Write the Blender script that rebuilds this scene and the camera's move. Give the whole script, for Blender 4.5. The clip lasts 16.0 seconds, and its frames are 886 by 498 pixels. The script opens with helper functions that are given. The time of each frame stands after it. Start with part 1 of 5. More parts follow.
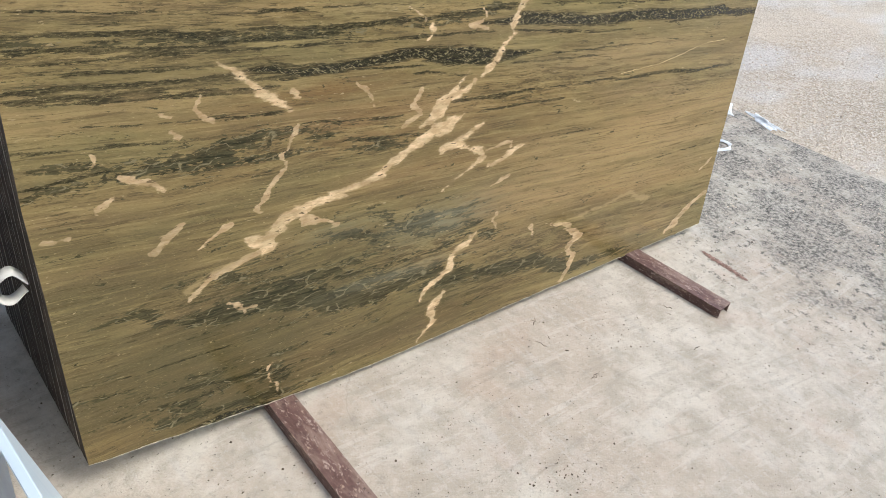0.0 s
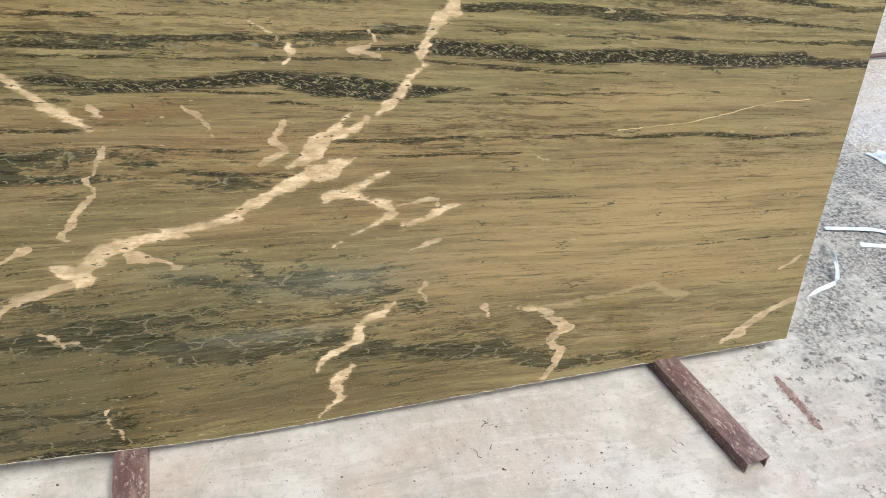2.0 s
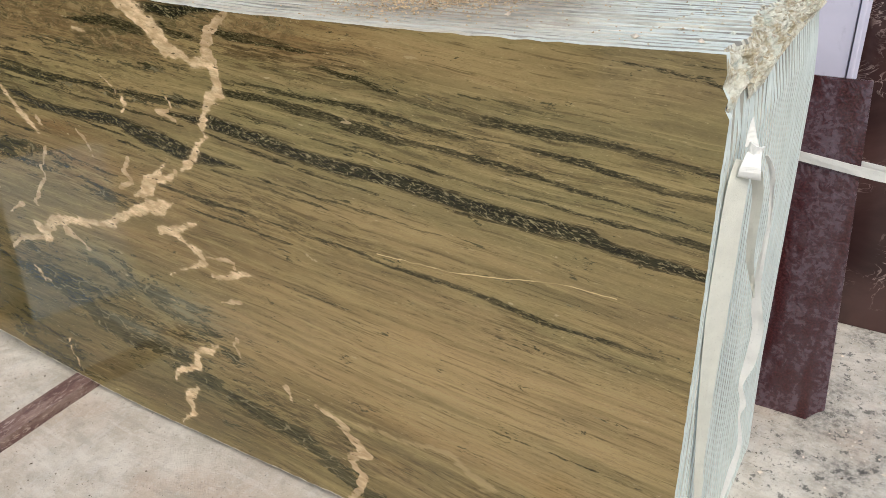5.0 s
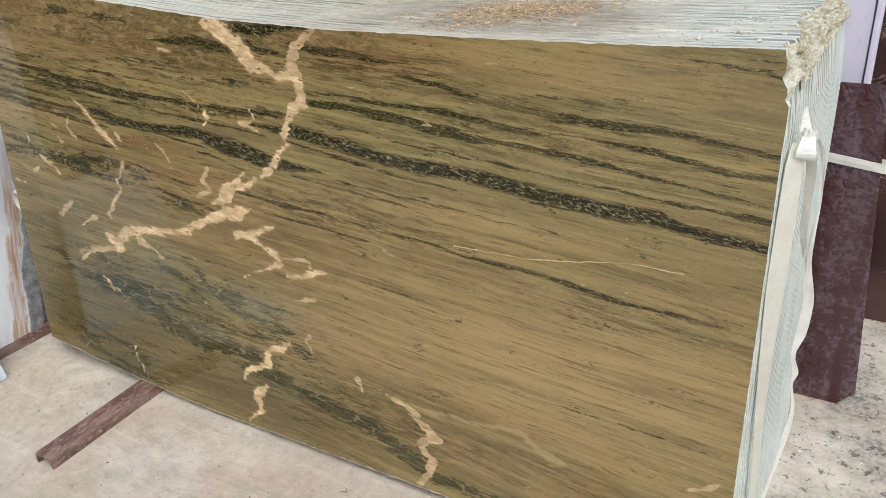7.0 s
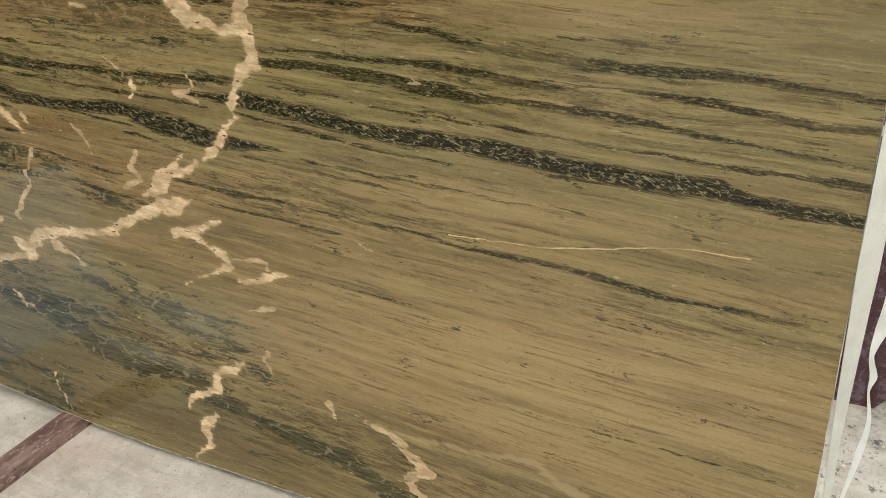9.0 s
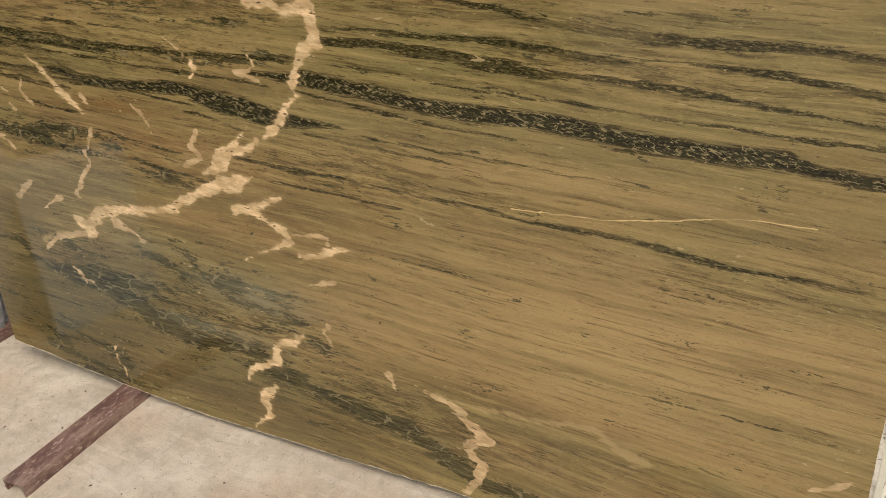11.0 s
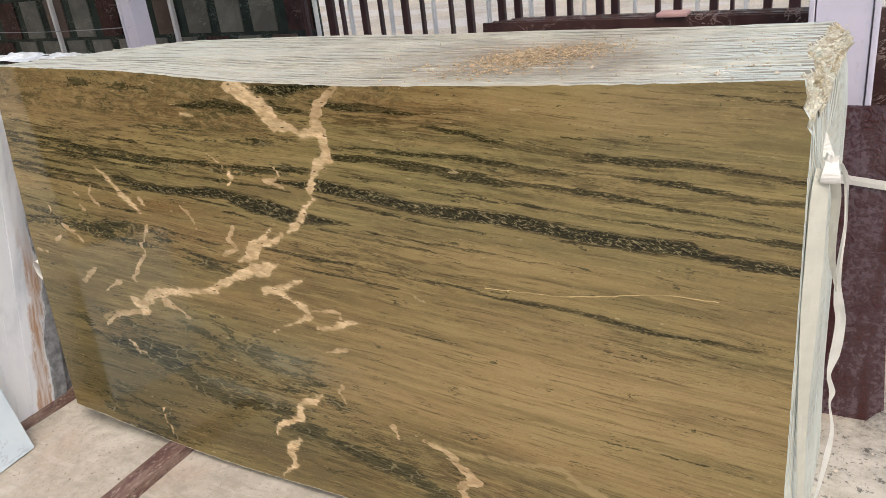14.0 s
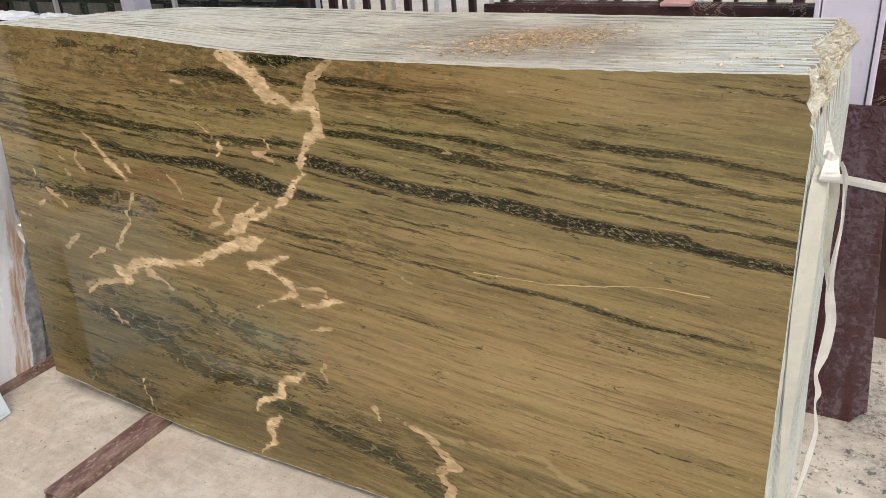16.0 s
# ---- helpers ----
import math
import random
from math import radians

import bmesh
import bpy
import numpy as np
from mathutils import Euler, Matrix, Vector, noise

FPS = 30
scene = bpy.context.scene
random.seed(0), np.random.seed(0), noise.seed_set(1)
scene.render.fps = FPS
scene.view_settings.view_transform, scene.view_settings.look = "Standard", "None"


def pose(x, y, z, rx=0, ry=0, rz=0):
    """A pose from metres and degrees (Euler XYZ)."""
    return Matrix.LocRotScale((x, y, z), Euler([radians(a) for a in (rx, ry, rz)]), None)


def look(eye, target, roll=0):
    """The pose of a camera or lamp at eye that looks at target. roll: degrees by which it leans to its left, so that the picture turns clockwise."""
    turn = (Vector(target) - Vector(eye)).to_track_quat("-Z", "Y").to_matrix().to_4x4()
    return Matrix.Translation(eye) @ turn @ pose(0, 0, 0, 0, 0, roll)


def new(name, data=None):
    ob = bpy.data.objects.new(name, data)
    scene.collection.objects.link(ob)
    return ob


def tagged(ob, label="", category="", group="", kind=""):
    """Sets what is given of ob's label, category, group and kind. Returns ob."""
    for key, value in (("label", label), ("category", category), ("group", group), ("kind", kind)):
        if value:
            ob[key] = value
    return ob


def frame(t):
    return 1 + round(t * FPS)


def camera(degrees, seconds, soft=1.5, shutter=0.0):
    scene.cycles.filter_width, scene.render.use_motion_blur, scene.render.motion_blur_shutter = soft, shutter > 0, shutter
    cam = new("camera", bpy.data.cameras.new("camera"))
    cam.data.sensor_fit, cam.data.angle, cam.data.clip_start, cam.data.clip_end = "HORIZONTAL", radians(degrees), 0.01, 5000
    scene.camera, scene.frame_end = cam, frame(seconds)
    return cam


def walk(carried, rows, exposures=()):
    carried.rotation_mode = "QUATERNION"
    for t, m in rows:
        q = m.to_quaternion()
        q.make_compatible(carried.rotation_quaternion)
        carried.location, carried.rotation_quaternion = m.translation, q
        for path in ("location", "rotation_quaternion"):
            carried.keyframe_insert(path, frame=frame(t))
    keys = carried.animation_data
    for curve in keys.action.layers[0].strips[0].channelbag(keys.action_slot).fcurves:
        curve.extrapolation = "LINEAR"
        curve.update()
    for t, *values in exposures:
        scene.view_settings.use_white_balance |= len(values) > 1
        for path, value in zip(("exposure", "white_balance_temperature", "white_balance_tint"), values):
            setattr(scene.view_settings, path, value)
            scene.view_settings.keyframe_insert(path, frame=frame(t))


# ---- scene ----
# camera: carried by hand along the front of the slab stack
cam = camera(58.29, 16.0, soft=0.85)
ROWS = [
    (0, -0.2647, -1.3866, 1.6934, 54.927, -7.389, -37.958),
    (0.5, -0.1216, -1.3505, 1.6723, 54.699, -5.212, -37.219),
    (1, 0.1520, -1.4571, 1.6858, 55.842, -4.313, -31.384),
    (1.5, 0.3986, -1.5245, 1.7058, 57.218, -4.623, -25.412),
    (2, 0.7846, -1.4701, 1.6244, 54.985, -3.643, -16.438),
    (2.5, 1.1939, -1.3312, 1.6633, 53.678, -2.661, -10.227),
    (3, 1.5426, -1.2227, 1.6358, 55.504, 0.553, 0.363),
    (3.5, 1.8640, -1.1079, 1.6480, 56.962, 0.923, 11.100),
    (4, 2.2114, -0.9849, 1.6246, 57.598, -0.197, 19.356),
    (4.2, 2.3423, -0.9882, 1.6376, 57.349, 0.365, 23.306),
    (6.3, 2.7925, -1.3818, 1.6373, 65.168, 2.247, 34.179),
    (6.5, 2.7403, -1.3797, 1.6379, 64.392, 2.320, 33.956),
    (7, 2.6069, -1.3922, 1.6347, 63.170, 3.244, 30.122),
    (7.5, 2.4187, -1.3067, 1.5311, 63.377, 2.440, 25.493),
    (8, 2.3477, -1.1649, 1.4412, 63.205, 1.713, 24.743),
    (8.5, 2.3522, -1.1560, 1.4369, 62.447, 2.038, 25.047),
    (9, 2.3601, -1.1680, 1.4389, 63.645, 2.927, 25.983),
    (9.2, 2.3658, -1.1711, 1.4431, 64.933, 3.338, 26.444),
    (11.3, 2.2674, -1.2546, 1.4661, 60.954, 4.296, 26.717),
    (11.5, 2.2551, -1.2715, 1.4581, 60.681, 4.108, 26.442),
    (12, 2.2554, -1.2816, 1.4756, 62.363, 4.503, 27.041),
    (12.5, 2.2654, -1.2768, 1.4909, 66.690, 4.814, 26.952),
    (13, 2.2675, -1.2766, 1.4969, 68.693, 4.897, 26.254),
    (13.5, 2.2768, -1.2677, 1.4983, 68.238, 4.781, 25.149),
    (13.7, 2.2768, -1.2677, 1.4983, 68.238, 4.781, 25.149),
    (14, 2.5437, -1.4589, 1.6621, 66.018, 6.277, 28.180),
    (14.5, 2.5458, -1.4529, 1.6614, 65.218, 5.854, 28.223),
    (15, 2.5403, -1.4413, 1.6574, 64.570, 5.181, 28.328),
    (15.5, 2.5351, -1.4435, 1.6546, 64.632, 4.234, 28.869),
    (16, 2.5312, -1.4333, 1.6480, 64.799, 3.646, 28.635),
]
EXPOSURES = [(0.0, 0.83, 6150, 5.0), (0.5, 0.75, 6050, 5.0), (1.0, 0.98, 5970, 5.0), (1.5, 0.8, 5950, 4.2), (2.0, 0.99, 5850, 4.0), (2.5, 0.79, 5812, 2.6), (3.0, 1.0, 5950, 3.0), (3.5, 0.91, 6075, 4.5), (4.0, 0.77, 6150, 6.0), (6.5, 0.56, 6330, 6.0), (7.0, 0.65, 6275, 5.5), (7.5, 0.69, 6230, 4.0), (8.0, 0.66, 6313, 2.3), (9.0, 0.57, 6480, 3.0), (11.4, 0.53, 7430, 9.0), (12.5, 0.63, 7330, 9.0), (13.0, 0.67, 7205, 9.0), (13.5, 0.65, 7280, 11.0), (13.7, 0.65, 7020, 9.8), (14.0, 0.59, 6680, 9.0), (16.0, 0.56, 6680, 9.0)]
walk(cam, [(r[0], pose(*r[1:])) for r in ROWS], EXPOSURES)

# ---- light: overcast sky, soft sun ----
SUN_ELEVATION, SUN_AZIMUTH = 58.0, 138.0
world = bpy.data.worlds.new("sky")
scene.world = world
world.use_nodes = True
wt = world.node_tree
sky = wt.nodes.new("ShaderNodeTexSky")
sky.sky_type = "NISHITA"
sky.sun_disc = False
sky.sun_elevation, sky.sun_rotation = radians(SUN_ELEVATION), radians(SUN_AZIMUTH)
sky.air_density, sky.dust_density, sky.ozone_density = 1.0, 4.0, 1.0
wt.links.new(sky.outputs[0], wt.nodes["Background"].inputs[0])
wt.nodes["Background"].inputs[1].default_value = 0.145
sun = new("sun", bpy.data.lights.new("sun", "SUN"))
sun.data.energy, sun.data.angle, sun.data.color = 0.55, radians(25), (1.0, 0.95, 0.88)
sd = Vector((math.sin(radians(SUN_AZIMUTH)) * math.cos(radians(SUN_ELEVATION)), math.cos(radians(SUN_AZIMUTH)) * math.cos(radians(SUN_ELEVATION)), math.sin(radians(SUN_ELEVATION))))
sun.matrix_world = look(sd * 30, (0, 0, 0))


# ---- material helpers ----
class Mat:
    """A node material with short calls for the usual nodes."""

    def __init__(self, name, rough=0.7, metal=0.0, spec=0.5):
        self.m = bpy.data.materials.new(name)
        self.m.use_nodes = True
        self.t = self.m.node_tree
        self.b = self.t.nodes["Principled BSDF"]
        self.b.inputs["Roughness"].default_value = rough
        self.b.inputs["Metallic"].default_value = metal
        self.b.inputs["Specular IOR Level"].default_value = spec
        self.coords = self.t.nodes.new("ShaderNodeTexCoord").outputs["Object"]

    def put(self, socket, value):
        if isinstance(value, bpy.types.NodeSocket):
            self.t.links.new(value, socket)
        else:
            socket.default_value = value

    def scaled(self, sx, sy, sz, source=None, turn=0.0):
        n = self.t.nodes.new("ShaderNodeMapping")
        n.inputs["Scale"].default_value = (sx, sy, sz)
        n.inputs["Rotation"].default_value = (0, 0, turn)
        self.put(n.inputs["Vector"], source or self.coords)
        return n.outputs[0]

    def noise(self, scale=1.0, detail=4.0, rough=0.55, vector=None, distortion=0.0):
        n = self.t.nodes.new("ShaderNodeTexNoise")
        n.inputs["Scale"].default_value, n.inputs["Detail"].default_value = scale, detail
        n.inputs["Roughness"].default_value, n.inputs["Distortion"].default_value = rough, distortion
        self.put(n.inputs["Vector"], vector or self.coords)
        return n.outputs[0]

    def cells(self, scale, vector=None, feature="F1"):
        n = self.t.nodes.new("ShaderNodeTexVoronoi")
        n.feature = feature
        n.inputs["Scale"].default_value = scale
        self.put(n.inputs["Vector"], vector or self.coords)
        return n.outputs[0]

    def warp(self, vector, scale, amount):
        """Bend a set of coordinates by a soft noise."""
        n = self.t.nodes.new("ShaderNodeTexNoise")
        n.inputs["Scale"].default_value, n.inputs["Detail"].default_value = scale, 2.0
        self.put(n.inputs["Vector"], vector)
        c, k, e = (self.t.nodes.new("ShaderNodeVectorMath") for _ in range(3))
        c.operation, k.operation, e.operation = "SUBTRACT", "MULTIPLY", "ADD"
        self.put(c.inputs[0], n.outputs["Color"])
        c.inputs[1].default_value = (0.5, 0.5, 0.5)
        self.put(k.inputs[0], c.outputs[0])
        k.inputs[1].default_value = (amount, amount * 0.35, 0.0)
        self.put(e.inputs[0], vector)
        self.put(e.inputs[1], k.outputs[0])
        return e.outputs[0]

    def math(self, op, a, b=0.0, c=0.0):
        n = self.t.nodes.new("ShaderNodeMath")
        n.operation = op
        for s, v in zip(n.inputs, (a, b, c)):
            self.put(s, v)
        return n.outputs[0]

    def ramp(self, value, lo, hi, a=0.0, b=1.0):
        n = self.t.nodes.new("ShaderNodeMapRange")
        n.interpolation_type = "SMOOTHSTEP"
        for s, v in zip(n.inputs, (value, lo, hi, a, b)):
            self.put(s, v)
        return n.outputs[0]

    def mix(self, fac, a, b, mode="MIX"):
        n = self.t.nodes.new("ShaderNodeMix")
        n.data_type, n.blend_type = "RGBA", mode
        self.put(n.inputs[0], fac)
        self.put(n.inputs[6], a if isinstance(a, bpy.types.NodeSocket) else (*a, 1))
        self.put(n.inputs[7], b if isinstance(b, bpy.types.NodeSocket) else (*b, 1))
        return n.outputs[2]

    def attr(self, name):
        n = self.t.nodes.new("ShaderNodeAttribute")
        n.attribute_name = name
        return n.outputs["Fac"]

    def uv(self, name):
        n = self.t.nodes.new("ShaderNodeUVMap")
        n.uv_map = name
        return n.outputs[0]

    def random(self):
        return self.t.nodes.new("ShaderNodeObjectInfo").outputs["Random"]

    def colour(self, value):
        self.put(self.b.inputs["Base Color"], value if isinstance(value, bpy.types.NodeSocket) else (*value, 1))
        return self

    def rough(self, value):
        self.put(self.b.inputs["Roughness"], value)
        return self

    def bump(self, height, strength=0.3, distance=0.01):
        n = self.t.nodes.new("ShaderNodeBump")
        n.inputs["Strength"].default_value, n.inputs["Distance"].default_value = strength, distance
        self.put(n.inputs["Height"], height)
        self.put(self.b.inputs["Normal"], n.outputs[0])
        return self


def onyx_material():
    """Polished banded stone: olive-brown ground, dark green-black bands, pale veins."""
    m = Mat("polished_banded_stone", 0.1, 0.0, 0.37)
    flow = m.uv("flow")
    bent = m.warp(flow, 9.0, 0.016)
    layer = m.noise(1.0, 6, 0.62, m.scaled(1.5, 40, 1, bent), 0.2)
    streak = m.noise(1.0, 6, 0.68, m.scaled(9.0, 72, 1, bent), 0.3)
    dash = m.noise(1.0, 4, 0.62, m.scaled(17, 190, 1, bent), 0.4)
    fine = m.noise(1.0, 3, 0.60, m.scaled(48, 360, 1, bent), 0.3)
    broad = m.noise(1.0, 4, 0.55, m.scaled(1.4, 11, 1, flow), 0.2)
    patch = m.noise(1.0, 3, 0.5, m.scaled(2.2, 3.5, 1, flow))
    clump = m.noise(1.0, 4, 0.6, m.scaled(7, 26, 1, bent))
    busy = m.attr("busy")
    calm = m.ramp(m.attr("deep"), 0.15, 0.8, 1.0, 0.25)
    base = m.mix(m.ramp(broad, 0.3, 0.7), (0.152, 0.120, 0.060), (0.272, 0.203, 0.096))
    base = m.mix(m.ramp(patch, 0.42, 0.68, 0.0, 0.6), base, (0.175, 0.155, 0.074))
    hue = m.noise(1.0, 4, 0.6, m.scaled(1.1, 7, 1, m.warp(flow, 3.0, 0.12)))
    base = m.mix(m.ramp(hue, 0.50, 0.66, 0.0, 0.60), base, (0.285, 0.200, 0.108))
    base = m.mix(m.ramp(hue, 0.36, 0.50, 0.55, 0.0), base, (0.200, 0.178, 0.082))
    base = m.mix(m.math("MULTIPLY", m.attr("warm"), m.ramp(broad, 0.2, 0.7, 0.6, 1.0)), base, (0.165, 0.088, 0.033))
    base = m.mix(m.math("MULTIPLY", m.attr("light"), m.ramp(broad, 0.2, 0.7, 0.4, 1.0)), base, (0.375, 0.272, 0.142))
    base = m.mix(m.math("MULTIPLY", m.attr("olive"), m.ramp(broad, 0.2, 0.7, 0.9, 0.4)), base, (0.180, 0.166, 0.076))
    base = m.mix(m.math("MULTIPLY", m.attr("deep"), m.ramp(broad, 0.25, 0.75, 1.0, 0.75)), base, (0.068, 0.060, 0.030))
    # layering: long tone changes, then broken streaks, dashes and grain
    base = m.mix(m.ramp(layer, 0.49, 0.62, 0.0, 0.32), base, (0.085, 0.072, 0.032))
    base = m.mix(m.math("MULTIPLY", m.ramp(layer, 0.36, 0.48, 0.36, 0.0), calm), base, (0.335, 0.268, 0.130))
    lift = m.math("MULTIPLY_ADD", busy, 0.125, -0.070)
    dark_streak = m.ramp(m.math("ADD", streak, lift), 0.500, 0.580)
    base = m.mix(m.math("MULTIPLY", dark_streak, m.ramp(busy, 0.05, 0.9, 0.22, 0.62)), base, m.mix(m.ramp(patch, 0.4, 0.6), (0.026, 0.026, 0.012), (0.044, 0.028, 0.010)))
    base = m.mix(m.math("MULTIPLY", m.ramp(streak, 0.36, 0.47, 0.30, 0.0), calm), base, (0.335, 0.275, 0.132))
    dashes = m.ramp(m.math("MULTIPLY_ADD", busy, 0.055, dash), 0.600, 0.645)
    dashes = m.math("MULTIPLY", dashes, m.ramp(clump, 0.40, 0.56))
    base = m.mix(m.math("MULTIPLY", dashes, m.ramp(busy, 0.0, 0.7, 0.50, 0.75)), base, (0.020, 0.017, 0.008))
    grainy = m.math("MULTIPLY", m.ramp(m.noise(1.0, 3, 0.55, m.scaled(2.5, 13, 1, bent)), 0.38, 0.60, 0.15, 1.0), m.ramp(busy, 0.0, 0.7, 0.32, 1.0))
    base = m.mix(m.math("MULTIPLY", m.ramp(fine, 0.54, 0.63, 0.0, 0.58), grainy), base, (0.048, 0.041, 0.020))
    base = m.mix(m.math("MULTIPLY", m.ramp(fine, 0.36, 0.45, 0.28, 0.0), m.math("MULTIPLY", grainy, calm)), base, (0.34, 0.26, 0.128))
    thread = m.noise(1.0, 3, 0.6, m.scaled(4.5, 150, 1, m.warp(flow, 6.0, 0.03)), 0.4)
    base = m.mix(m.math("MULTIPLY", m.ramp(thread, 0.58, 0.63, 0.0, 0.55), m.ramp(clump, 0.36, 0.56, 0.15, 1.0)), base, (0.070, 0.052, 0.023))
    base = m.mix(m.math("MULTIPLY", m.ramp(thread, 0.35, 0.42, 0.42, 0.0), calm), base, (0.345, 0.275, 0.135))
    grain = m.noise(1.0, 2, 0.6, m.scaled(130, 620, 1, flow))
    base = m.mix(m.ramp(grain, 0.52, 0.66, 0.0, 0.14), base, (0.060, 0.050, 0.025))
    base = m.mix(m.ramp(grain, 0.34, 0.48, 0.12, 0.0), base, (0.34, 0.265, 0.135))
    # brecciated zone: dark green curls and pale blotches
    swirl = m.math("ADD", m.attr("swirl"), m.math("MULTIPLY", m.math("SUBTRACT", patch, 0.5), 0.8))
    swirl = m.ramp(swirl, 0.25, 0.60)
    curl = m.noise(1.0, 5, 0.62, m.scaled(9, 24, 1, m.warp(flow, 22.0, 0.05)), 1.6)
    rim = m.ramp(m.math("ABSOLUTE", m.math("SUBTRACT", curl, 0.56)), 0.0, 0.02, 0.45, 0.0)
    base = m.mix(m.math("MULTIPLY", swirl, 0.45), base, (0.150, 0.108, 0.052))
    base = m.mix(m.math("MULTIPLY", swirl, m.ramp(curl, 0.54, 0.60, 0.0, 0.50)), base, (0.040, 0.044, 0.018))
    base = m.mix(m.math("MULTIPLY", swirl, rim), base, (0.20, 0.175, 0.095))
    base = m.mix(m.math("MULTIPLY", swirl, m.ramp(curl, 0.34, 0.42, 0.40, 0.0)), base, (0.34, 0.255, 0.135))
    shard = m.noise(1.0, 4, 0.65, m.scaled(30, 62, 1, m.warp(flow, 25.0, 0.03)), 0.9)
    base = m.mix(m.math("MULTIPLY", swirl, m.ramp(shard, 0.54, 0.62, 0.0, 0.48)), base, (0.060, 0.052, 0.024))
    base = m.mix(m.math("MULTIPLY", swirl, m.ramp(shard, 0.38, 0.45, 0.38, 0.0)), base, (0.340, 0.255, 0.145))
    # dark green-grey patches parted by a net of thin pale seams
    seam = m.cells(1.0, m.scaled(10, 42, 1, m.warp(m.warp(flow, 14.0, 0.09), 50.0, 0.035)), "DISTANCE_TO_EDGE")
    seam = m.math("MULTIPLY", m.ramp(seam, 0.008, 0.045, 1.0, 0.0), m.ramp(m.noise(1.0, 3, 0.5, m.scaled(16, 40, 1, flow)), 0.43, 0.53))
    net = m.mix(m.ramp(dash, 0.40, 0.60), (0.014, 0.016, 0.007), (0.064, 0.060, 0.030))
    net = m.mix(m.math("MULTIPLY", seam, 0.55), net, (0.30, 0.27, 0.175))
    cl = m.math("ADD", m.attr("cloud"), m.math("MULTIPLY", m.math("SUBTRACT", clump, 0.5), 2.6))
    frag = m.noise(1.0, 4, 0.68, m.scaled(42, 120, 1, bent), 0.8)
    cl = m.math("MULTIPLY_ADD", m.math("SUBTRACT", dash, 0.5), 1.0, cl)
    cl = m.math("MULTIPLY_ADD", m.math("SUBTRACT", frag, 0.5), 1.8, cl)
    base = m.mix(m.ramp(m.attr("cloud"), 0.2, 0.8, 0.0, 0.30), base, (0.090, 0.084, 0.046))
    base = m.mix(m.ramp(cl, 0.50, 0.57, 0.0, 0.88), base, net)
    edge2 = m.math("MULTIPLY_ADD", m.math("SUBTRACT", streak, 0.5), 0.06, m.attr("band_soft"))
    edge2 = m.math("MULTIPLY_ADD", m.math("SUBTRACT", clump, 0.5), 0.07, edge2)
    edge2 = m.math("MULTIPLY_ADD", m.math("SUBTRACT", dash, 0.52), 0.05, edge2)
    edge2 = m.math("MULTIPLY_ADD", m.math("SUBTRACT", frag, 0.5), 0.07, edge2)
    base = m.mix(m.ramp(edge2, -0.002, 0.005, 0.0, 0.84), base, net)
    mist = m.math("MULTIPLY", m.attr("mist"), m.ramp(streak, 0.35, 0.62, 1.0, 0.35))
    base = m.mix(m.math("MULTIPLY", mist, 0.62), base, (0.190, 0.200, 0.160))
    # lesser layers: mottled, brown-green, parted by streaks of the ground
    edge3 = m.math("MULTIPLY_ADD", m.math("SUBTRACT", streak, 0.49), 0.012, m.math("SUBTRACT", m.attr("band_mid"), 0.0012))
    mottle = m.noise(1.0, 4, 0.65, m.scaled(70, 260, 1, bent), 0.5)
    edge3 = m.math("MULTIPLY_ADD", m.math("SUBTRACT", dash, 0.49), 0.018, edge3)
    edge3 = m.math("MULTIPLY_ADD", m.math("SUBTRACT", mottle, 0.5), 0.014, edge3)
    mid = m.math("MULTIPLY", m.ramp(edge3, -0.0012, 0.0008), m.ramp(m.noise(1.0, 4, 0.6, m.scaled(4, 40, 1, bent), 0.3), 0.36, 0.54, 0.45, 0.90))
    midc = m.mix(m.ramp(mottle, 0.47, 0.55), (0.009, 0.010, 0.0045), (0.060, 0.053, 0.025))
    midc = m.mix(m.ramp(mottle, 0.58, 0.66, 0.0, 0.85), midc, (0.20, 0.175, 0.088))
    base = m.mix(mid, base, midc)
    # dark bands, ragged along the grain and broken by thin pale strokes
    edge = m.math("MULTIPLY_ADD", m.math("SUBTRACT", streak, 0.50), 0.010, m.attr("band"))
    edge = m.math("MULTIPLY_ADD", m.math("SUBTRACT", dash, 0.49), 0.015, edge)
    bandm = m.ramp(edge, -0.0016, 0.0008)
    ridge = m.math("ABSOLUTE", m.math("SUBTRACT", m.noise(1.0, 2, 0.5, m.scaled(27, 110, 1, m.scaled(1, 1, 1, bent, 0.34)), 0.4), 0.5))
    ridge2 = m.math("ABSOLUTE", m.math("SUBTRACT", m.noise(1.0, 2, 0.5, m.scaled(34, 110, 1, m.scaled(1, 1, 1, bent, -0.42)), 0.4), 0.5))
    crack = m.math("MAXIMUM", m.ramp(ridge, 0.009, 0.032, 1.0, 0.0), m.ramp(ridge2, 0.007, 0.024, 0.7, 0.0))
    crack = m.math("MULTIPLY", crack, m.ramp(m.noise(1.0, 3, 0.5, m.scaled(60, 150, 1, flow)), 0.42, 0.56))
    crack = m.math("MULTIPLY", crack, m.ramp(edge, 0.0, 0.007, 0.3, 1.0))
    darkc = m.mix(m.ramp(dash, 0.42, 0.60), (0.0040, 0.0050, 0.0025), (0.018, 0.019, 0.009))
    darkc = m.mix(m.ramp(edge, 0.0, 0.006, 0.7, 0.0), darkc, (0.036, 0.027, 0.012))
    darkc = m.mix(m.math("MULTIPLY", m.ramp(fine, 0.49, 0.58), m.ramp(edge, 0.0, 0.008, 0.60, 0.10)), darkc, (0.075, 0.060, 0.026))
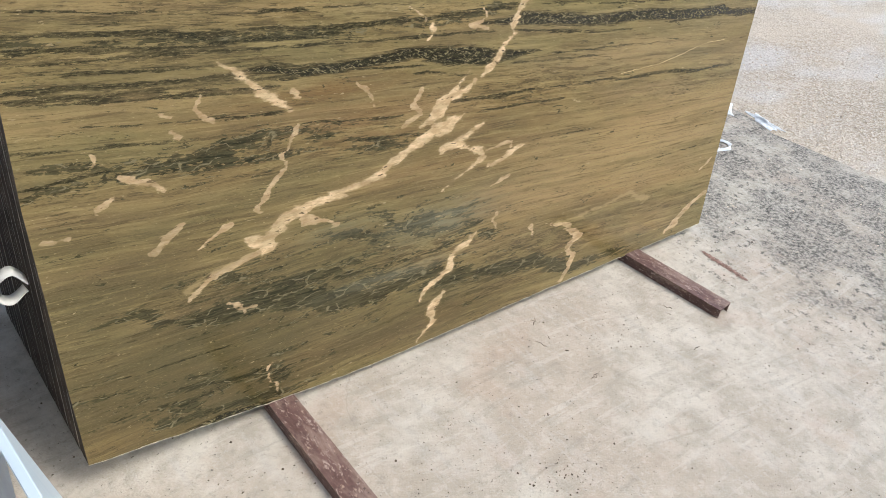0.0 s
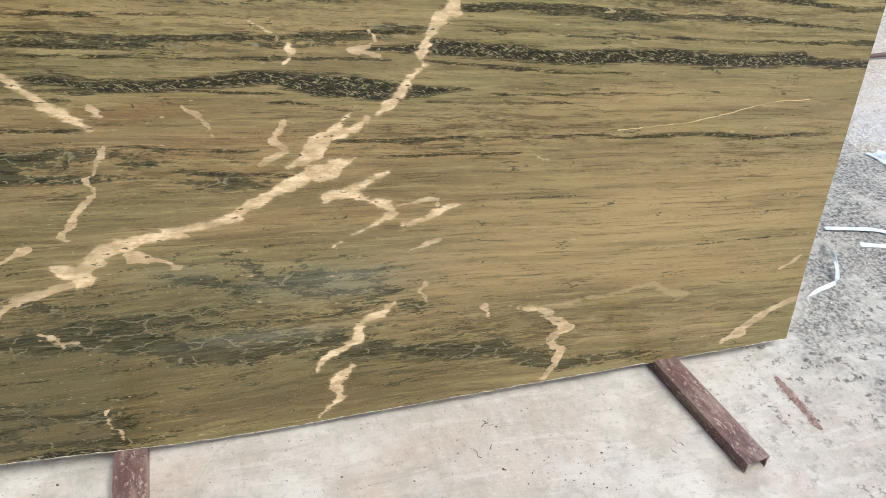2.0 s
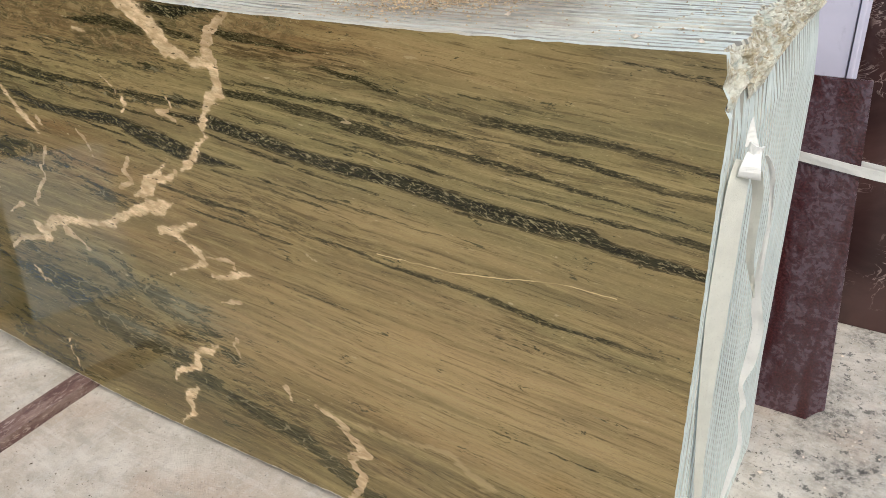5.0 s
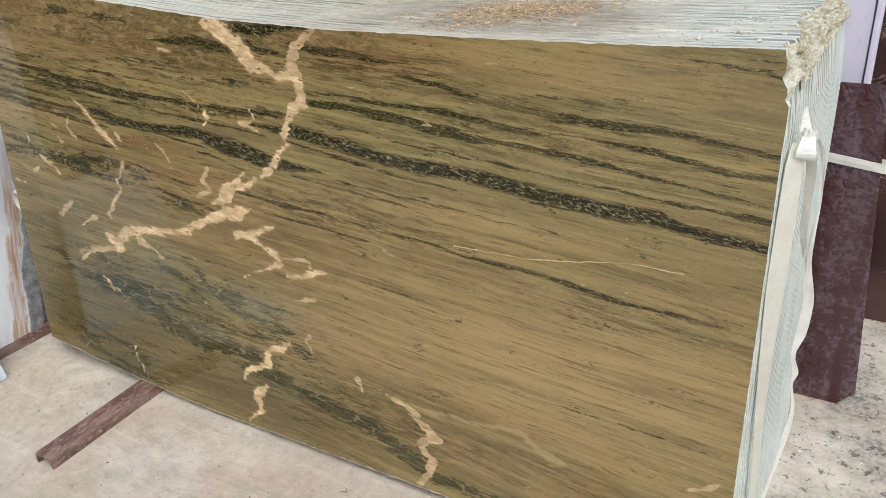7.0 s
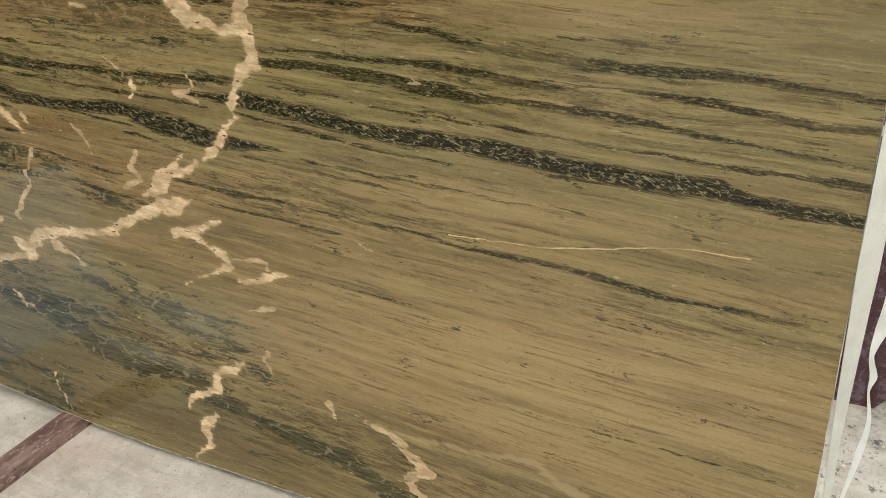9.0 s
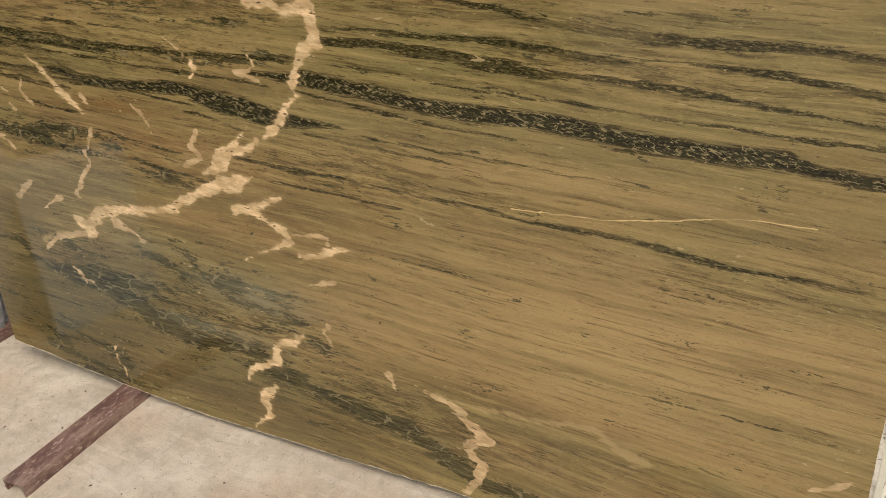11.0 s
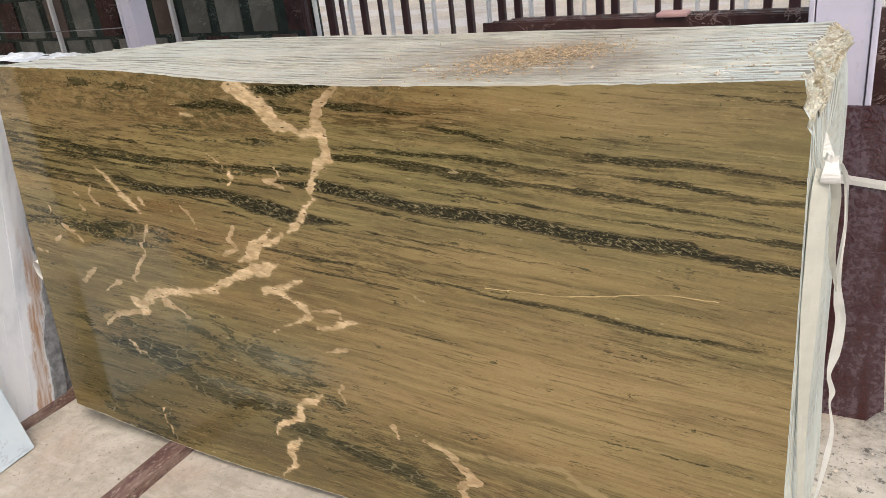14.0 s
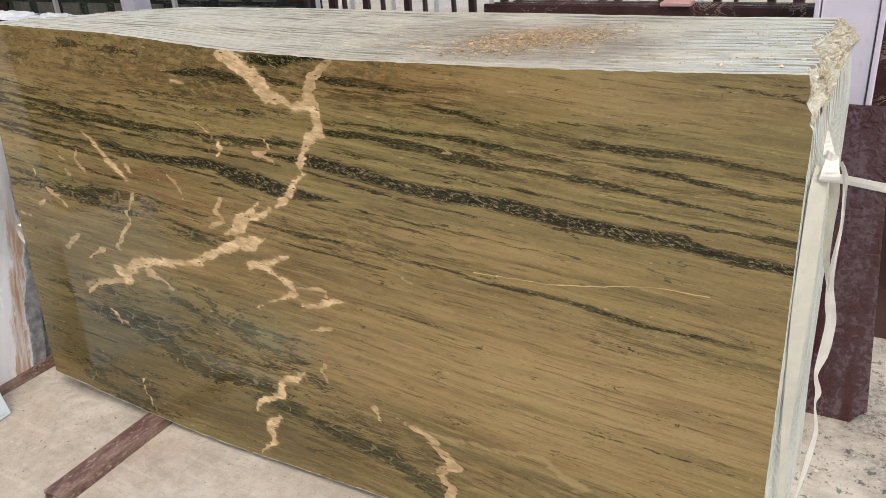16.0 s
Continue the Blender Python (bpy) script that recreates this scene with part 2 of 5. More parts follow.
    darkc = m.mix(m.math("MULTIPLY", crack, 0.78), darkc, (0.30, 0.265, 0.155))
    split = m.ramp(m.noise(1.0, 3, 0.6, m.scaled(7, 230, 1, bent)), 0.42, 0.52, 0.18, 1.0)
    core = m.ramp(edge, 0.001, 0.007)
    bandm = m.math("MULTIPLY", bandm, m.math("MAXIMUM", split, core))
    bandm = m.math("MULTIPLY", bandm, m.math("MAXIMUM", m.ramp(clump, 0.36, 0.58, 0.70, 0.97), core))
    base = m.mix(m.math("MULTIPLY", bandm, 0.96), base, darkc)
    # veins: stepped along the grain, with crisp edges and a few black fissures
    jag = m.noise(1.0, 3, 0.55, m.scaled(17, 46, 1, flow), 0.3)
    saw = m.noise(1.0, 4, 0.6, m.scaled(40, 105, 1, bent))
    step = m.math("MULTIPLY_ADD", m.math("SUBTRACT", jag, 0.5), 0.050, m.math("MULTIPLY", m.math("SUBTRACT", saw, 0.5), 0.022))
    veinc = m.mix(m.ramp(m.noise(1.0, 5, 0.6, m.scaled(26, 60, 1, flow)), 0.36, 0.64), (0.50, 0.365, 0.225), (0.77, 0.615, 0.420))
    veinc = m.mix(m.ramp(fine, 0.58, 0.66, 0.0, 0.4), veinc, (0.26, 0.18, 0.09))
    fissure = m.ramp(m.noise(1.0, 3, 0.5, m.scaled(30, 90, 1, bent)), 0.64, 0.67)
    veinc = m.mix(m.math("MULTIPLY", fissure, 0.9), veinc, (0.030, 0.022, 0.013))
    thin = m.math("MULTIPLY_ADD", step, 0.5, m.attr("vein_thin"))
    thinm = m.math("MULTIPLY", m.ramp(thin, -0.0022, 0.0016), m.ramp(clump, 0.34, 0.60, 0.42, 0.82))
    base = m.mix(thinm, base, m.mix(0.3, veinc, (0.34, 0.225, 0.135)))
    wide = m.math("MULTIPLY_ADD", step, 0.62, m.attr("vein"))
    base = m.mix(m.ramp(wide, -0.013, 0.0, 0.0, 0.20), base, (0.32, 0.235, 0.125))
    base = m.mix(m.math("MULTIPLY", m.ramp(wide, -0.0026, 0.0045), m.ramp(clump, 0.36, 0.60, 0.55, 0.95)), base, veinc)
    wisp = m.math("ADD", m.attr("pale"), step)
    base = m.mix(m.ramp(wisp, -0.006, 0.006, 0.0, 0.5), base, (0.40, 0.31, 0.17))
    hair = m.math("MULTIPLY_ADD", m.math("SUBTRACT", jag, 0.5), 0.010, m.attr("hair"))
    hair = m.math("ABSOLUTE", m.math("MULTIPLY_ADD", m.math("SUBTRACT", saw, 0.5), 0.003, hair))
    base = m.mix(m.math("MULTIPLY", m.ramp(hair, 0.0006, 0.0016, 0.95, 0.0), m.ramp(clump, 0.40, 0.56, 0.22, 1.0)), base, (0.60, 0.47, 0.26))
    flake = m.noise(1.0, 3, 0.6, m.scaled(85, 300, 1, bent), 0.4)
    base = m.mix(m.ramp(flake, 0.66, 0.70, 0.0, 0.55), base, (0.42, 0.35, 0.20))
    base = m.mix(m.math("MULTIPLY", m.ramp(flake, 0.31, 0.35, 0.75, 0.0), m.ramp(clump, 0.45, 0.6, 0.15, 1.0)), base, (0.035, 0.026, 0.012))
    fleck = m.math("MULTIPLY", m.ramp(m.noise(1.0, 4, 0.6, m.scaled(24, 90, 1, bent), 0.4), 0.665, 0.69), m.ramp(patch, 0.4, 0.6))
    base = m.mix(m.math("MULTIPLY", fleck, 0.7), base, (0.42, 0.34, 0.21))
    m.colour(m.mix(1.0, base, (1.105, 1.05, 0.92), "MULTIPLY"))
    m.rough(m.ramp(m.noise(5.0, 4), 0.3, 0.8, 0.05, 0.12))
    return m.m


def sawn_edge_material(name="sawn_stone_edge", a=(0.51, 0.56, 0.505), b=(0.66, 0.70, 0.645), dusty=0.75):
    m = Mat(name, 0.85)
    xyz = m.t.nodes.new("ShaderNodeSeparateXYZ")
    m.put(xyz.inputs[0], m.coords)
    n1 = m.noise(1.0, 6, 0.66, m.scaled(9, 60, 14))
    n2 = m.noise(90.0, 4, 0.6)
    c = m.mix(m.ramp(n1, 0.34, 0.66), a, b)
    c = m.mix(m.math("MULTIPLY", m.random(), 0.12), c, (0.50, 0.52, 0.44))
    c = m.mix(m.ramp(n2, 0.6, 0.8, 0.0, 0.45), c, (0.36, 0.35, 0.29))
    # sawdust mud on the upper edges, thick in the middle of the stack
    spread = m.math("MULTIPLY_ADD", m.math("SUBTRACT", m.noise(3.5, 5, 0.65), 0.5), 0.7, xyz.outputs[0])
    mud = m.math("MULTIPLY", m.ramp(spread, 0.2, 1.5, 0.38, 1.0), m.ramp(spread, 1.85, 2.30, 1.0, 0.08))
    mud = m.math("MULTIPLY", mud, m.ramp(xyz.outputs[2], 1.12, 1.20))
    mud = m.math("MULTIPLY", mud, m.ramp(m.noise(1.0, 5, 0.65, m.scaled(5, 40, 5)), 0.34, 0.62, 0.45, 1.0))
    c = m.mix(m.math("MULTIPLY", mud, dusty), c, (0.43, 0.345, 0.235))
    heap = m.math("MULTIPLY", m.ramp(spread, 1.25, 1.60), m.ramp(spread, 1.85, 2.15, 1.0, 0.0))
    heap = m.math("MULTIPLY", heap, m.math("MULTIPLY", m.ramp(xyz.outputs[1], 0.02, 0.16), m.ramp(xyz.outputs[1], 0.40, 0.62, 1.0, 0.1)))
    heap = m.math("MULTIPLY", heap, m.ramp(xyz.outputs[2], 1.12, 1.20))
    c = m.mix(m.math("MULTIPLY", heap, 0.75), c, (0.235, 0.175, 0.115))
    m.colour(c).bump(n2, 0.5, 0.004)
    return m.m


def broken_stone_material():
    m = Mat("broken_stone", 0.8)
    n = m.noise(28.0, 6, 0.7, None, 0.8)
    c = m.mix(m.ramp(n, 0.36, 0.62), (0.40, 0.33, 0.20), (0.72, 0.70, 0.58))
    c = m.mix(m.ramp(m.noise(14.0, 5, 0.65), 0.52, 0.66, 0.0, 0.7), c, (0.50, 0.54, 0.46))
    c = m.mix(m.ramp(m.noise(22.0, 5, 0.7, None, 1.0), 0.60, 0.68, 0.0, 0.75), c, (0.30, 0.19, 0.12))
    m.colour(c).bump(m.noise(70.0, 6, 0.7, None, 0.6), 0.9, 0.010)
    return m.m


def concrete_material():
    m = Mat("cast_concrete", 0.9)
    xyz = m.t.nodes.new("ShaderNodeSeparateXYZ")
    m.put(xyz.inputs[0], m.coords)
    x, y = xyz.outputs[0], xyz.outputs[1]
    broad = m.noise(1.1, 5, 0.6)
    mid = m.noise(6.0, 8, 0.68)
    speck = m.noise(38.0, 7, 0.72)
    grain = m.noise(150.0, 4, 0.65)
    sweep = m.noise(1.0, 6, 0.66, m.scaled(14, 3.0, 1, None, 0.6))
    c = m.mix(m.ramp(mid, 0.36, 0.64), (0.57, 0.515, 0.43), (0.80, 0.745, 0.65))
    c = m.mix(m.ramp(broad, 0.46, 0.62, 0.0, 0.65), c, (0.60, 0.51, 0.415))
    c = m.mix(m.ramp(sweep, 0.52, 0.66, 0.0, 0.5), c, (0.72, 0.69, 0.635))
    scrape = m.noise(1.0, 5, 0.62, m.scaled(3.2, 26, 1, m.warp(m.coords, 1.4, 0.45), 0.35))
    c = m.mix(m.ramp(scrape, 0.55, 0.66, 0.0, 0.42), c, (0.46, 0.42, 0.355))
    c = m.mix(m.ramp(scrape, 0.36, 0.44, 0.40, 0.0), c, (0.84, 0.80, 0.72))
    hand = m.noise(17.0, 6, 0.7)
    c = m.mix(m.ramp(hand, 0.52, 0.64, 0.0, 0.42), c, (0.50, 0.455, 0.385))
    c = m.mix(m.ramp(hand, 0.36, 0.46, 0.35, 0.0), c, (0.86, 0.81, 0.73))
    blush = m.ramp(m.noise(2.6, 5, 0.62), 0.55, 0.66)
    c = m.mix(m.math("MULTIPLY", blush, 0.35), c, (0.60, 0.45, 0.345))
    c = m.mix(m.ramp(speck, 0.53, 0.66, 0.0, 0.36), c, (0.33, 0.30, 0.26))
    c = m.mix(m.ramp(speck, 0.36, 0.46, 0.35, 0.0), c, (0.74, 0.71, 0.65))
    # worn, dirty outer apron: exposed grey aggregate in blotches
    reach = m.math("MULTIPLY_ADD", m.math("SUBTRACT", m.noise(2.2, 6, 0.66), 0.5), 1.7, x)
    reach = m.math("MULTIPLY_ADD", m.math("ABSOLUTE", y), -0.12, reach)
    worn = m.ramp(reach, 2.42, 2.80)
    agg = m.mix(m.ramp(m.noise(60.0, 6, 0.75), 0.42, 0.58), (0.075, 0.073, 0.066), (0.52, 0.485, 0.43))
    blot = m.ramp(m.noise(4.5, 7, 0.7), 0.40, 0.56)
    c = m.mix(m.math("MULTIPLY", worn, m.math("MULTIPLY_ADD", blot, 0.62, 0.26)), c, agg)
    mould = m.math("MULTIPLY", m.ramp(m.noise(26.0, 8, 0.74), 0.55, 0.60), m.ramp(m.math("MULTIPLY_ADD", m.noise(3.0, 4, 0.6), 1.4, x), 2.75, 3.2))
    c = m.mix(m.math("MULTIPLY", mould, 0.75), c, (0.05, 0.05, 0.047))
    pits = m.ramp(m.noise(75.0, 4, 0.6), 0.64, 0.70)
    c = m.mix(m.math("MULTIPLY", pits, 0.7), c, (0.13, 0.115, 0.10))
    tooth = m.noise(210.0, 3, 0.65)
    c = m.mix(m.ramp(tooth, 0.54, 0.70, 0.0, 0.16), c, (0.34, 0.305, 0.26))
    c = m.mix(m.ramp(tooth, 0.34, 0.46, 0.15, 0.0), c, (0.86, 0.83, 0.77))
    line = m.cells(0.9, m.warp(m.warp(m.coords, 2.0, 0.5), 16.0, 0.08), "DISTANCE_TO_EDGE")
    line = m.math("MULTIPLY", m.ramp(line, 0.0006, 0.0028, 1.0, 0.0), m.ramp(m.noise(2.5, 3, 0.5), 0.48, 0.6))
    c = m.mix(m.math("MULTIPLY", line, 0.22), c, (0.30, 0.26, 0.22))
    height = m.math("ADD", m.math("MULTIPLY", grain, 0.6), m.math("MULTIPLY", speck, 1.0))
    m.colour(m.mix(1.0, c, (0.72, 0.715, 0.70), "MULTIPLY")).bump(m.math("MULTIPLY_ADD", mid, 1.6, height), 0.40, 0.012)
    return m.m


def gravel_material():
    m = Mat("sandy_gravel", 0.92)
    cell = m.t.nodes.new("ShaderNodeTexVoronoi")
    cell.inputs["Scale"].default_value = 75.0
    m.put(cell.inputs["Vector"], m.coords)
    sep = m.t.nodes.new("ShaderNodeSeparateColor")
    m.put(sep.inputs[0], cell.outputs["Color"])
    c = m.mix(sep.outputs[0], (0.36, 0.295, 0.215), (0.62, 0.56, 0.47))
    c = m.mix(m.ramp(m.noise(0.5, 5, 0.6), 0.42, 0.62, 0.0, 0.75), c, (0.64, 0.55, 0.43))
    wet = m.ramp(m.noise(1.0, 5, 0.6, m.scaled(0.5, 1.1, 1)), 0.47, 0.58)
    c = m.mix(m.math("MULTIPLY", wet, 0.34), c, (0.62, 0.62, 0.62))
    sand = m.noise(34.0, 8, 0.75)
    c = m.mix(m.ramp(sand, 0.52, 0.64, 0.0, 0.5), c, (0.36, 0.31, 0.24))
    m.colour(c).bump(m.math("ADD", cell.outputs["Distance"], sand), 0.7, 0.016)
    m.rough(m.ramp(wet, 0.0, 1.0, 0.95, 0.5))
    return m.m


def plain(name, colour, rough=0.6, metal=0.0, var=0.25, scale=8.0, bump=0.15, spec=0.5):
    m = Mat(name, rough, metal, spec)
    dark = tuple(v * (1 - var) for v in colour)
    lite = tuple(min(1.0, v * (1 + var)) for v in colour)
    n = m.noise(scale, 6, 0.62)
    c = m.mix(m.ramp(n, 0.3, 0.7), dark, lite)
    c = m.mix(m.ramp(m.noise(scale * 9, 4, 0.6), 0.58, 0.75, 0.0, 0.35), c, tuple(v * 0.55 for v in colour))
    m.colour(c).bump(m.noise(scale * 14, 4), bump, 0.003)
    return m.m


def rail_material():
    m = Mat("red_oxide_painted_steel", 0.55)
    n = m.noise(14.0, 6, 0.65)
    c = m.mix(m.ramp(n, 0.35, 0.65), (0.085, 0.040, 0.034), (0.150, 0.082, 0.068))
    chip = m.ramp(m.noise(1.0, 5, 0.7, m.scaled(60, 25, 60)), 0.60, 0.66)
    c = m.mix(m.math("MULTIPLY", chip, 0.75), c, (0.46, 0.34, 0.26))
    dust = m.ramp(m.noise(1.0, 6, 0.7, m.scaled(22, 6, 22)), 0.44, 0.66, 0.0, 0.62)
    c = m.mix(dust, c, (0.34, 0.25, 0.205))
    scuff = m.ramp(m.noise(1.0, 5, 0.72, m.scaled(95, 40, 95), 0.8), 0.56, 0.63, 0.0, 0.75)
    c = m.mix(scuff, c, (0.44, 0.35, 0.30))
    blot = m.ramp(m.noise(55.0, 5, 0.7), 0.60, 0.66, 0.0, 0.7)
    c = m.mix(blot, c, (0.040, 0.020, 0.016))
    m.colour(c).bump(m.noise(60.0, 6, 0.7), 0.6, 0.004)
    return m.m


def red_granite_material():
    m = Mat("polished_red_granite", 0.12)
    swirl = m.noise(11.0, 4, 0.55, None, 1.6)
    c = m.mix(m.ramp(m.noise(160.0, 3, 0.6), 0.4, 0.7), (0.030, 0.008, 0.009), (0.085, 0.022, 0.022))
    # greyish lilac blotches and rings, broken by tall clear stripes
    pale_blotch = m.math("MULTIPLY", m.ramp(swirl, 0.44, 0.66), m.ramp(m.noise(26.0, 5, 0.65, None, 1.2), 0.34, 0.66))
    tall_mask = m.ramp(m.noise(1.0, 3, 0.5, m.scaled(9, 9, 1.6, None), 0.3), 0.40, 0.52)
    pale_blotch = m.math("MULTIPLY", pale_blotch, tall_mask)
    c = m.mix(m.math("MULTIPLY", pale_blotch, 0.30), c, (0.150, 0.115, 0.135))
    ring = m.cells(1.0, m.scaled(34, 34, 34, m.warp(m.coords, 9.0, 0.07)), "DISTANCE_TO_EDGE")
    arc = m.math("MULTIPLY", m.ramp(ring, 0.0, 0.30, 1.0, 0.45), m.ramp(m.noise(45.0, 4, 0.65, None, 1.0), 0.36, 0.62, 0.35, 1.0))
    arc = m.math("MULTIPLY", arc, m.ramp(m.noise(7.0, 4, 0.6), 0.34, 0.60, 0.15, 1.0))
    arc = m.math("MULTIPLY", arc, tall_mask)
    c = m.mix(m.math("MULTIPLY", arc, 0.52), c, (0.155, 0.120, 0.145))
    m.colour(c)
    m.rough(m.ramp(m.math("MAXIMUM", pale_blotch, arc), 0.0, 1.0, 0.10, 0.5))
    m.bump(m.noise(30.0, 2, 0.5, None, 1.0), 0.45, 0.008)
    return m.m


def veined_material(name, base, dark, vein, scale=3.0, rough=0.18):
    m = Mat(name, rough)
    n = m.noise(scale, 6, 0.6, None, 0.8)
    c = m.mix(m.ramp(n, 0.35, 0.65), base, dark)
    v = m.ramp(m.math("ABSOLUTE", m.math("SUBTRACT", m.noise(scale * 3, 4, 0.6, m.scaled(1, 1, 1.6, None, 0.4), 1.0), 0.5)), 0.0, 0.018, 1.0, 0.0)
    c = m.mix(m.math("MULTIPLY", v, m.ramp(m.noise(scale * 2, 3), 0.45, 0.62, 0.0, 0.85)), c, vein)
    m.colour(c)
    return m.m


def white_marble_material():
    m = Mat("white_marble", 0.45)
    xyz = m.t.nodes.new("ShaderNodeSeparateXYZ")
    m.put(xyz.inputs[0], m.coords)
    n = m.noise(1.0, 6, 0.6, m.scaled(5, 5, 1.1, None), 0.9)
    c = m.mix(m.ramp(n, 0.46, 0.70), (0.80, 0.82, 0.85), (0.56, 0.59, 0.64))
    # a rusty seam and a grey skin run up the block
    wander = m.math("MULTIPLY_ADD", m.math("SUBTRACT", m.noise(1.0, 5, 0.65, m.scaled(12, 12, 3.5)), 0.5), 0.16, xyz.outputs[1])
    seam = m.math("MULTIPLY", m.ramp(wander, 0.26, 0.275), m.ramp(wander, 0.315, 0.33, 1.0, 0.0))
    seam = m.math("MULTIPLY", seam, m.ramp(xyz.outputs[2], 0.45, 0.75, 1.0, 0.0))
    c = m.mix(m.math("MULTIPLY", seam, m.ramp(m.noise(1.0, 4, 0.65, m.scaled(70, 70, 6)), 0.35, 0.60, 0.35, 0.9)), c, (0.42, 0.23, 0.11))
    skin = m.ramp(wander, 0.325, 0.34)
    c = m.mix(m.math("MULTIPLY", skin, 0.9), c, m.mix(m.ramp(m.noise(22.0, 5, 0.65), 0.35, 0.65), (0.10, 0.105, 0.11), (0.34, 0.35, 0.37)))
    crack = m.ramp(m.noise(1.0, 4, 0.6, m.scaled(14, 14, 2.5), 1.2), 0.66, 0.70)
    c = m.mix(m.math("MULTIPLY", crack, 0.5), c, (0.16, 0.17, 0.19))
    m.colour(c).bump(m.noise(30.0, 4), 0.25, 0.005)
    return m.m


ONYX = onyx_material()
BLUE_WHITE = veined_material("bluish_white_marble", (0.56, 0.67, 0.75), (0.68, 0.76, 0.81), (0.45, 0.50, 0.56), 2.0, 0.35)
SAWN = sawn_edge_material()
# Brown left ends, with the shade of the gap put into the colour.
END_SHADED = plain("shaded_stone_end", (0.085, 0.066, 0.048), 0.9, 0, 0.4, 14.0, 0.5)
UNPOLISHED = plain("unpolished_banded_stone", (0.50, 0.48, 0.41), 0.7, 0, 0.4, 6.0, 0.2)
BROKEN = broken_stone_material()
CHIPPED = plain("chipped_stone_edge", (0.56, 0.50, 0.39), 0.9, 0, 0.6, 45.0, 0.3)
CONCRETE, GRAVEL, RAIL = concrete_material(), gravel_material(), rail_material()
RED_GRANITE = red_granite_material()
WHITE_MARBLE = white_marble_material()
STRAP = plain("woven_strap", (0.565, 0.55, 0.465), 0.7, 0, 0.05, 30.0, 0.3)
STRAP_WHITE = plain("white_plastic_strap", (0.72, 0.70, 0.64), 0.5, 0, 0.06, 20.0, 0.2)
PAINT_WHITE = plain("lilac_white_paint", (0.66, 0.63, 0.72), 0.55, 0, 0.06, 3.0, 0.1)
MAROON = plain("maroon_paint", (0.040, 0.014, 0.016), 0.5, 0, 0.3, 9.0, 0.15)
POLE_WHITE = plain("white_paint", (0.75, 0.74, 0.72), 0.5, 0, 0.08, 6.0, 0.1)
DARK_MARBLE = veined_material("dark_brown_marble", (0.030, 0.014, 0.013), (0.070, 0.035, 0.030), (0.34, 0.25, 0.22), 3.0)
GREEN_MARBLE = veined_material("dark_green_marble", (0.016, 0.026, 0.022), (0.035, 0.05, 0.04), (0.22, 0.26, 0.22), 3.0)
BROWN_MARBLE = veined_material("brown_marble", (0.085, 0.058, 0.045), (0.14, 0.10, 0.08), (0.30, 0.24, 0.20), 3.5, 0.3)
GREY_MARBLE = veined_material("grey_green_marble", (0.10, 0.10, 0.085), (0.18, 0.175, 0.15), (0.40, 0.40, 0.36), 3.5, 0.3)
PINK = plain("pink_plaster", (0.50, 0.30, 0.27), 0.85, 0, 0.2, 4.0, 0.3)
PINK_PALE = plain("pale_pink_plaster", (0.62, 0.44, 0.40), 0.85, 0, 0.15, 4.0, 0.3)
PLASTIC = plain("milky_plastic", (0.66, 0.69, 0.70), 0.35, 0, 0.3, 12.0, 0.2)
BAY_WALL = plain("dull_render", (0.24, 0.21, 0.17), 0.9, 0, 0.2, 2.0, 0.2)
ROOF = plain("galvanised_sheet", (0.42, 0.43, 0.44), 0.5, 0.3, 0.2, 2.0, 0.1)
CRUMB = plain("stone_crumbs", (0.46, 0.34, 0.205), 0.9, 0, 0.4, 60.0, 0.3)
PEBBLE = plain("pale_pebbles", (0.58, 0.50, 0.40), 0.9, 0, 0.25, 40.0, 0.3)
RUST = plain("rust_stain", (0.25, 0.155, 0.125), 0.9, 0, 0.4, 60.0, 0.2)
TWIG = plain("dry_twig", (0.10, 0.075, 0.05), 0.9, 0, 0.4, 80.0, 0.3)
CABLE = plain("brown_hose", (0.10, 0.055, 0.045), 0.6, 0, 0.2, 20.0, 0.1)


# ---- mesh helpers ----
def part(name, bm, material, parent=None, label="", smooth=False):
    me = bpy.data.meshes.new(name)
    bm.normal_update()
    bm.to_mesh(me)
    bm.free()
    for mt in material if isinstance(material, (list, tuple)) else [material]:
        me.materials.append(mt)
    if smooth:
        me.polygons.foreach_set("use_smooth", [True] * len(me.polygons))
    ob = new(name, me)
    if parent:
        ob.parent = parent
    if label:
        ob["label"] = label
    return ob


def empty(name, m=None, label="", category="", group="", kind=""):
    ob = new(name)
    ob.empty_display_size = 0.1
    if m is not None:
        ob.matrix_world = m
    return tagged(ob, label, category, group, kind)


def bevelled_box(x0, x1, y0, y1, z0, z1, bevel=0.0, seg=1):
    bm = bmesh.new()
    bmesh.ops.create_cube(bm, size=1, matrix=Matrix.Translation(((x0 + x1) / 2, (y0 + y1) / 2, (z0 + z1) / 2)) @ Matrix.Diagonal((x1 - x0, y1 - y0, z1 - z0, 1)))
    if bevel:
        bmesh.ops.bevel(bm, geom=bm.edges[:], offset=bevel, segments=seg, affect="EDGES")
    return bm


def rock(bm, x, y, z, r, rng):
    """A small angular chip."""
    v = []
    for sx, sy, sz in ((1, 0, 0), (0, 1, 0), (-1, 0, 0), (0, -1, 0), (0.2, 0.1, 1), (0, 0, -0.6)):
        v.append(bm.verts.new((x + r * (sx + rng.uniform(-0.4, 0.4)), y + r * (sy + rng.uniform(-0.4, 0.4)), z + r * 0.75 * (sz + rng.uniform(-0.25, 0.25)))))
    for i in range(4):
        bm.faces.new((v[i], v[(i + 1) % 4], v[4]))
        bm.faces.new((v[(i + 1) % 4], v[i], v[5]))


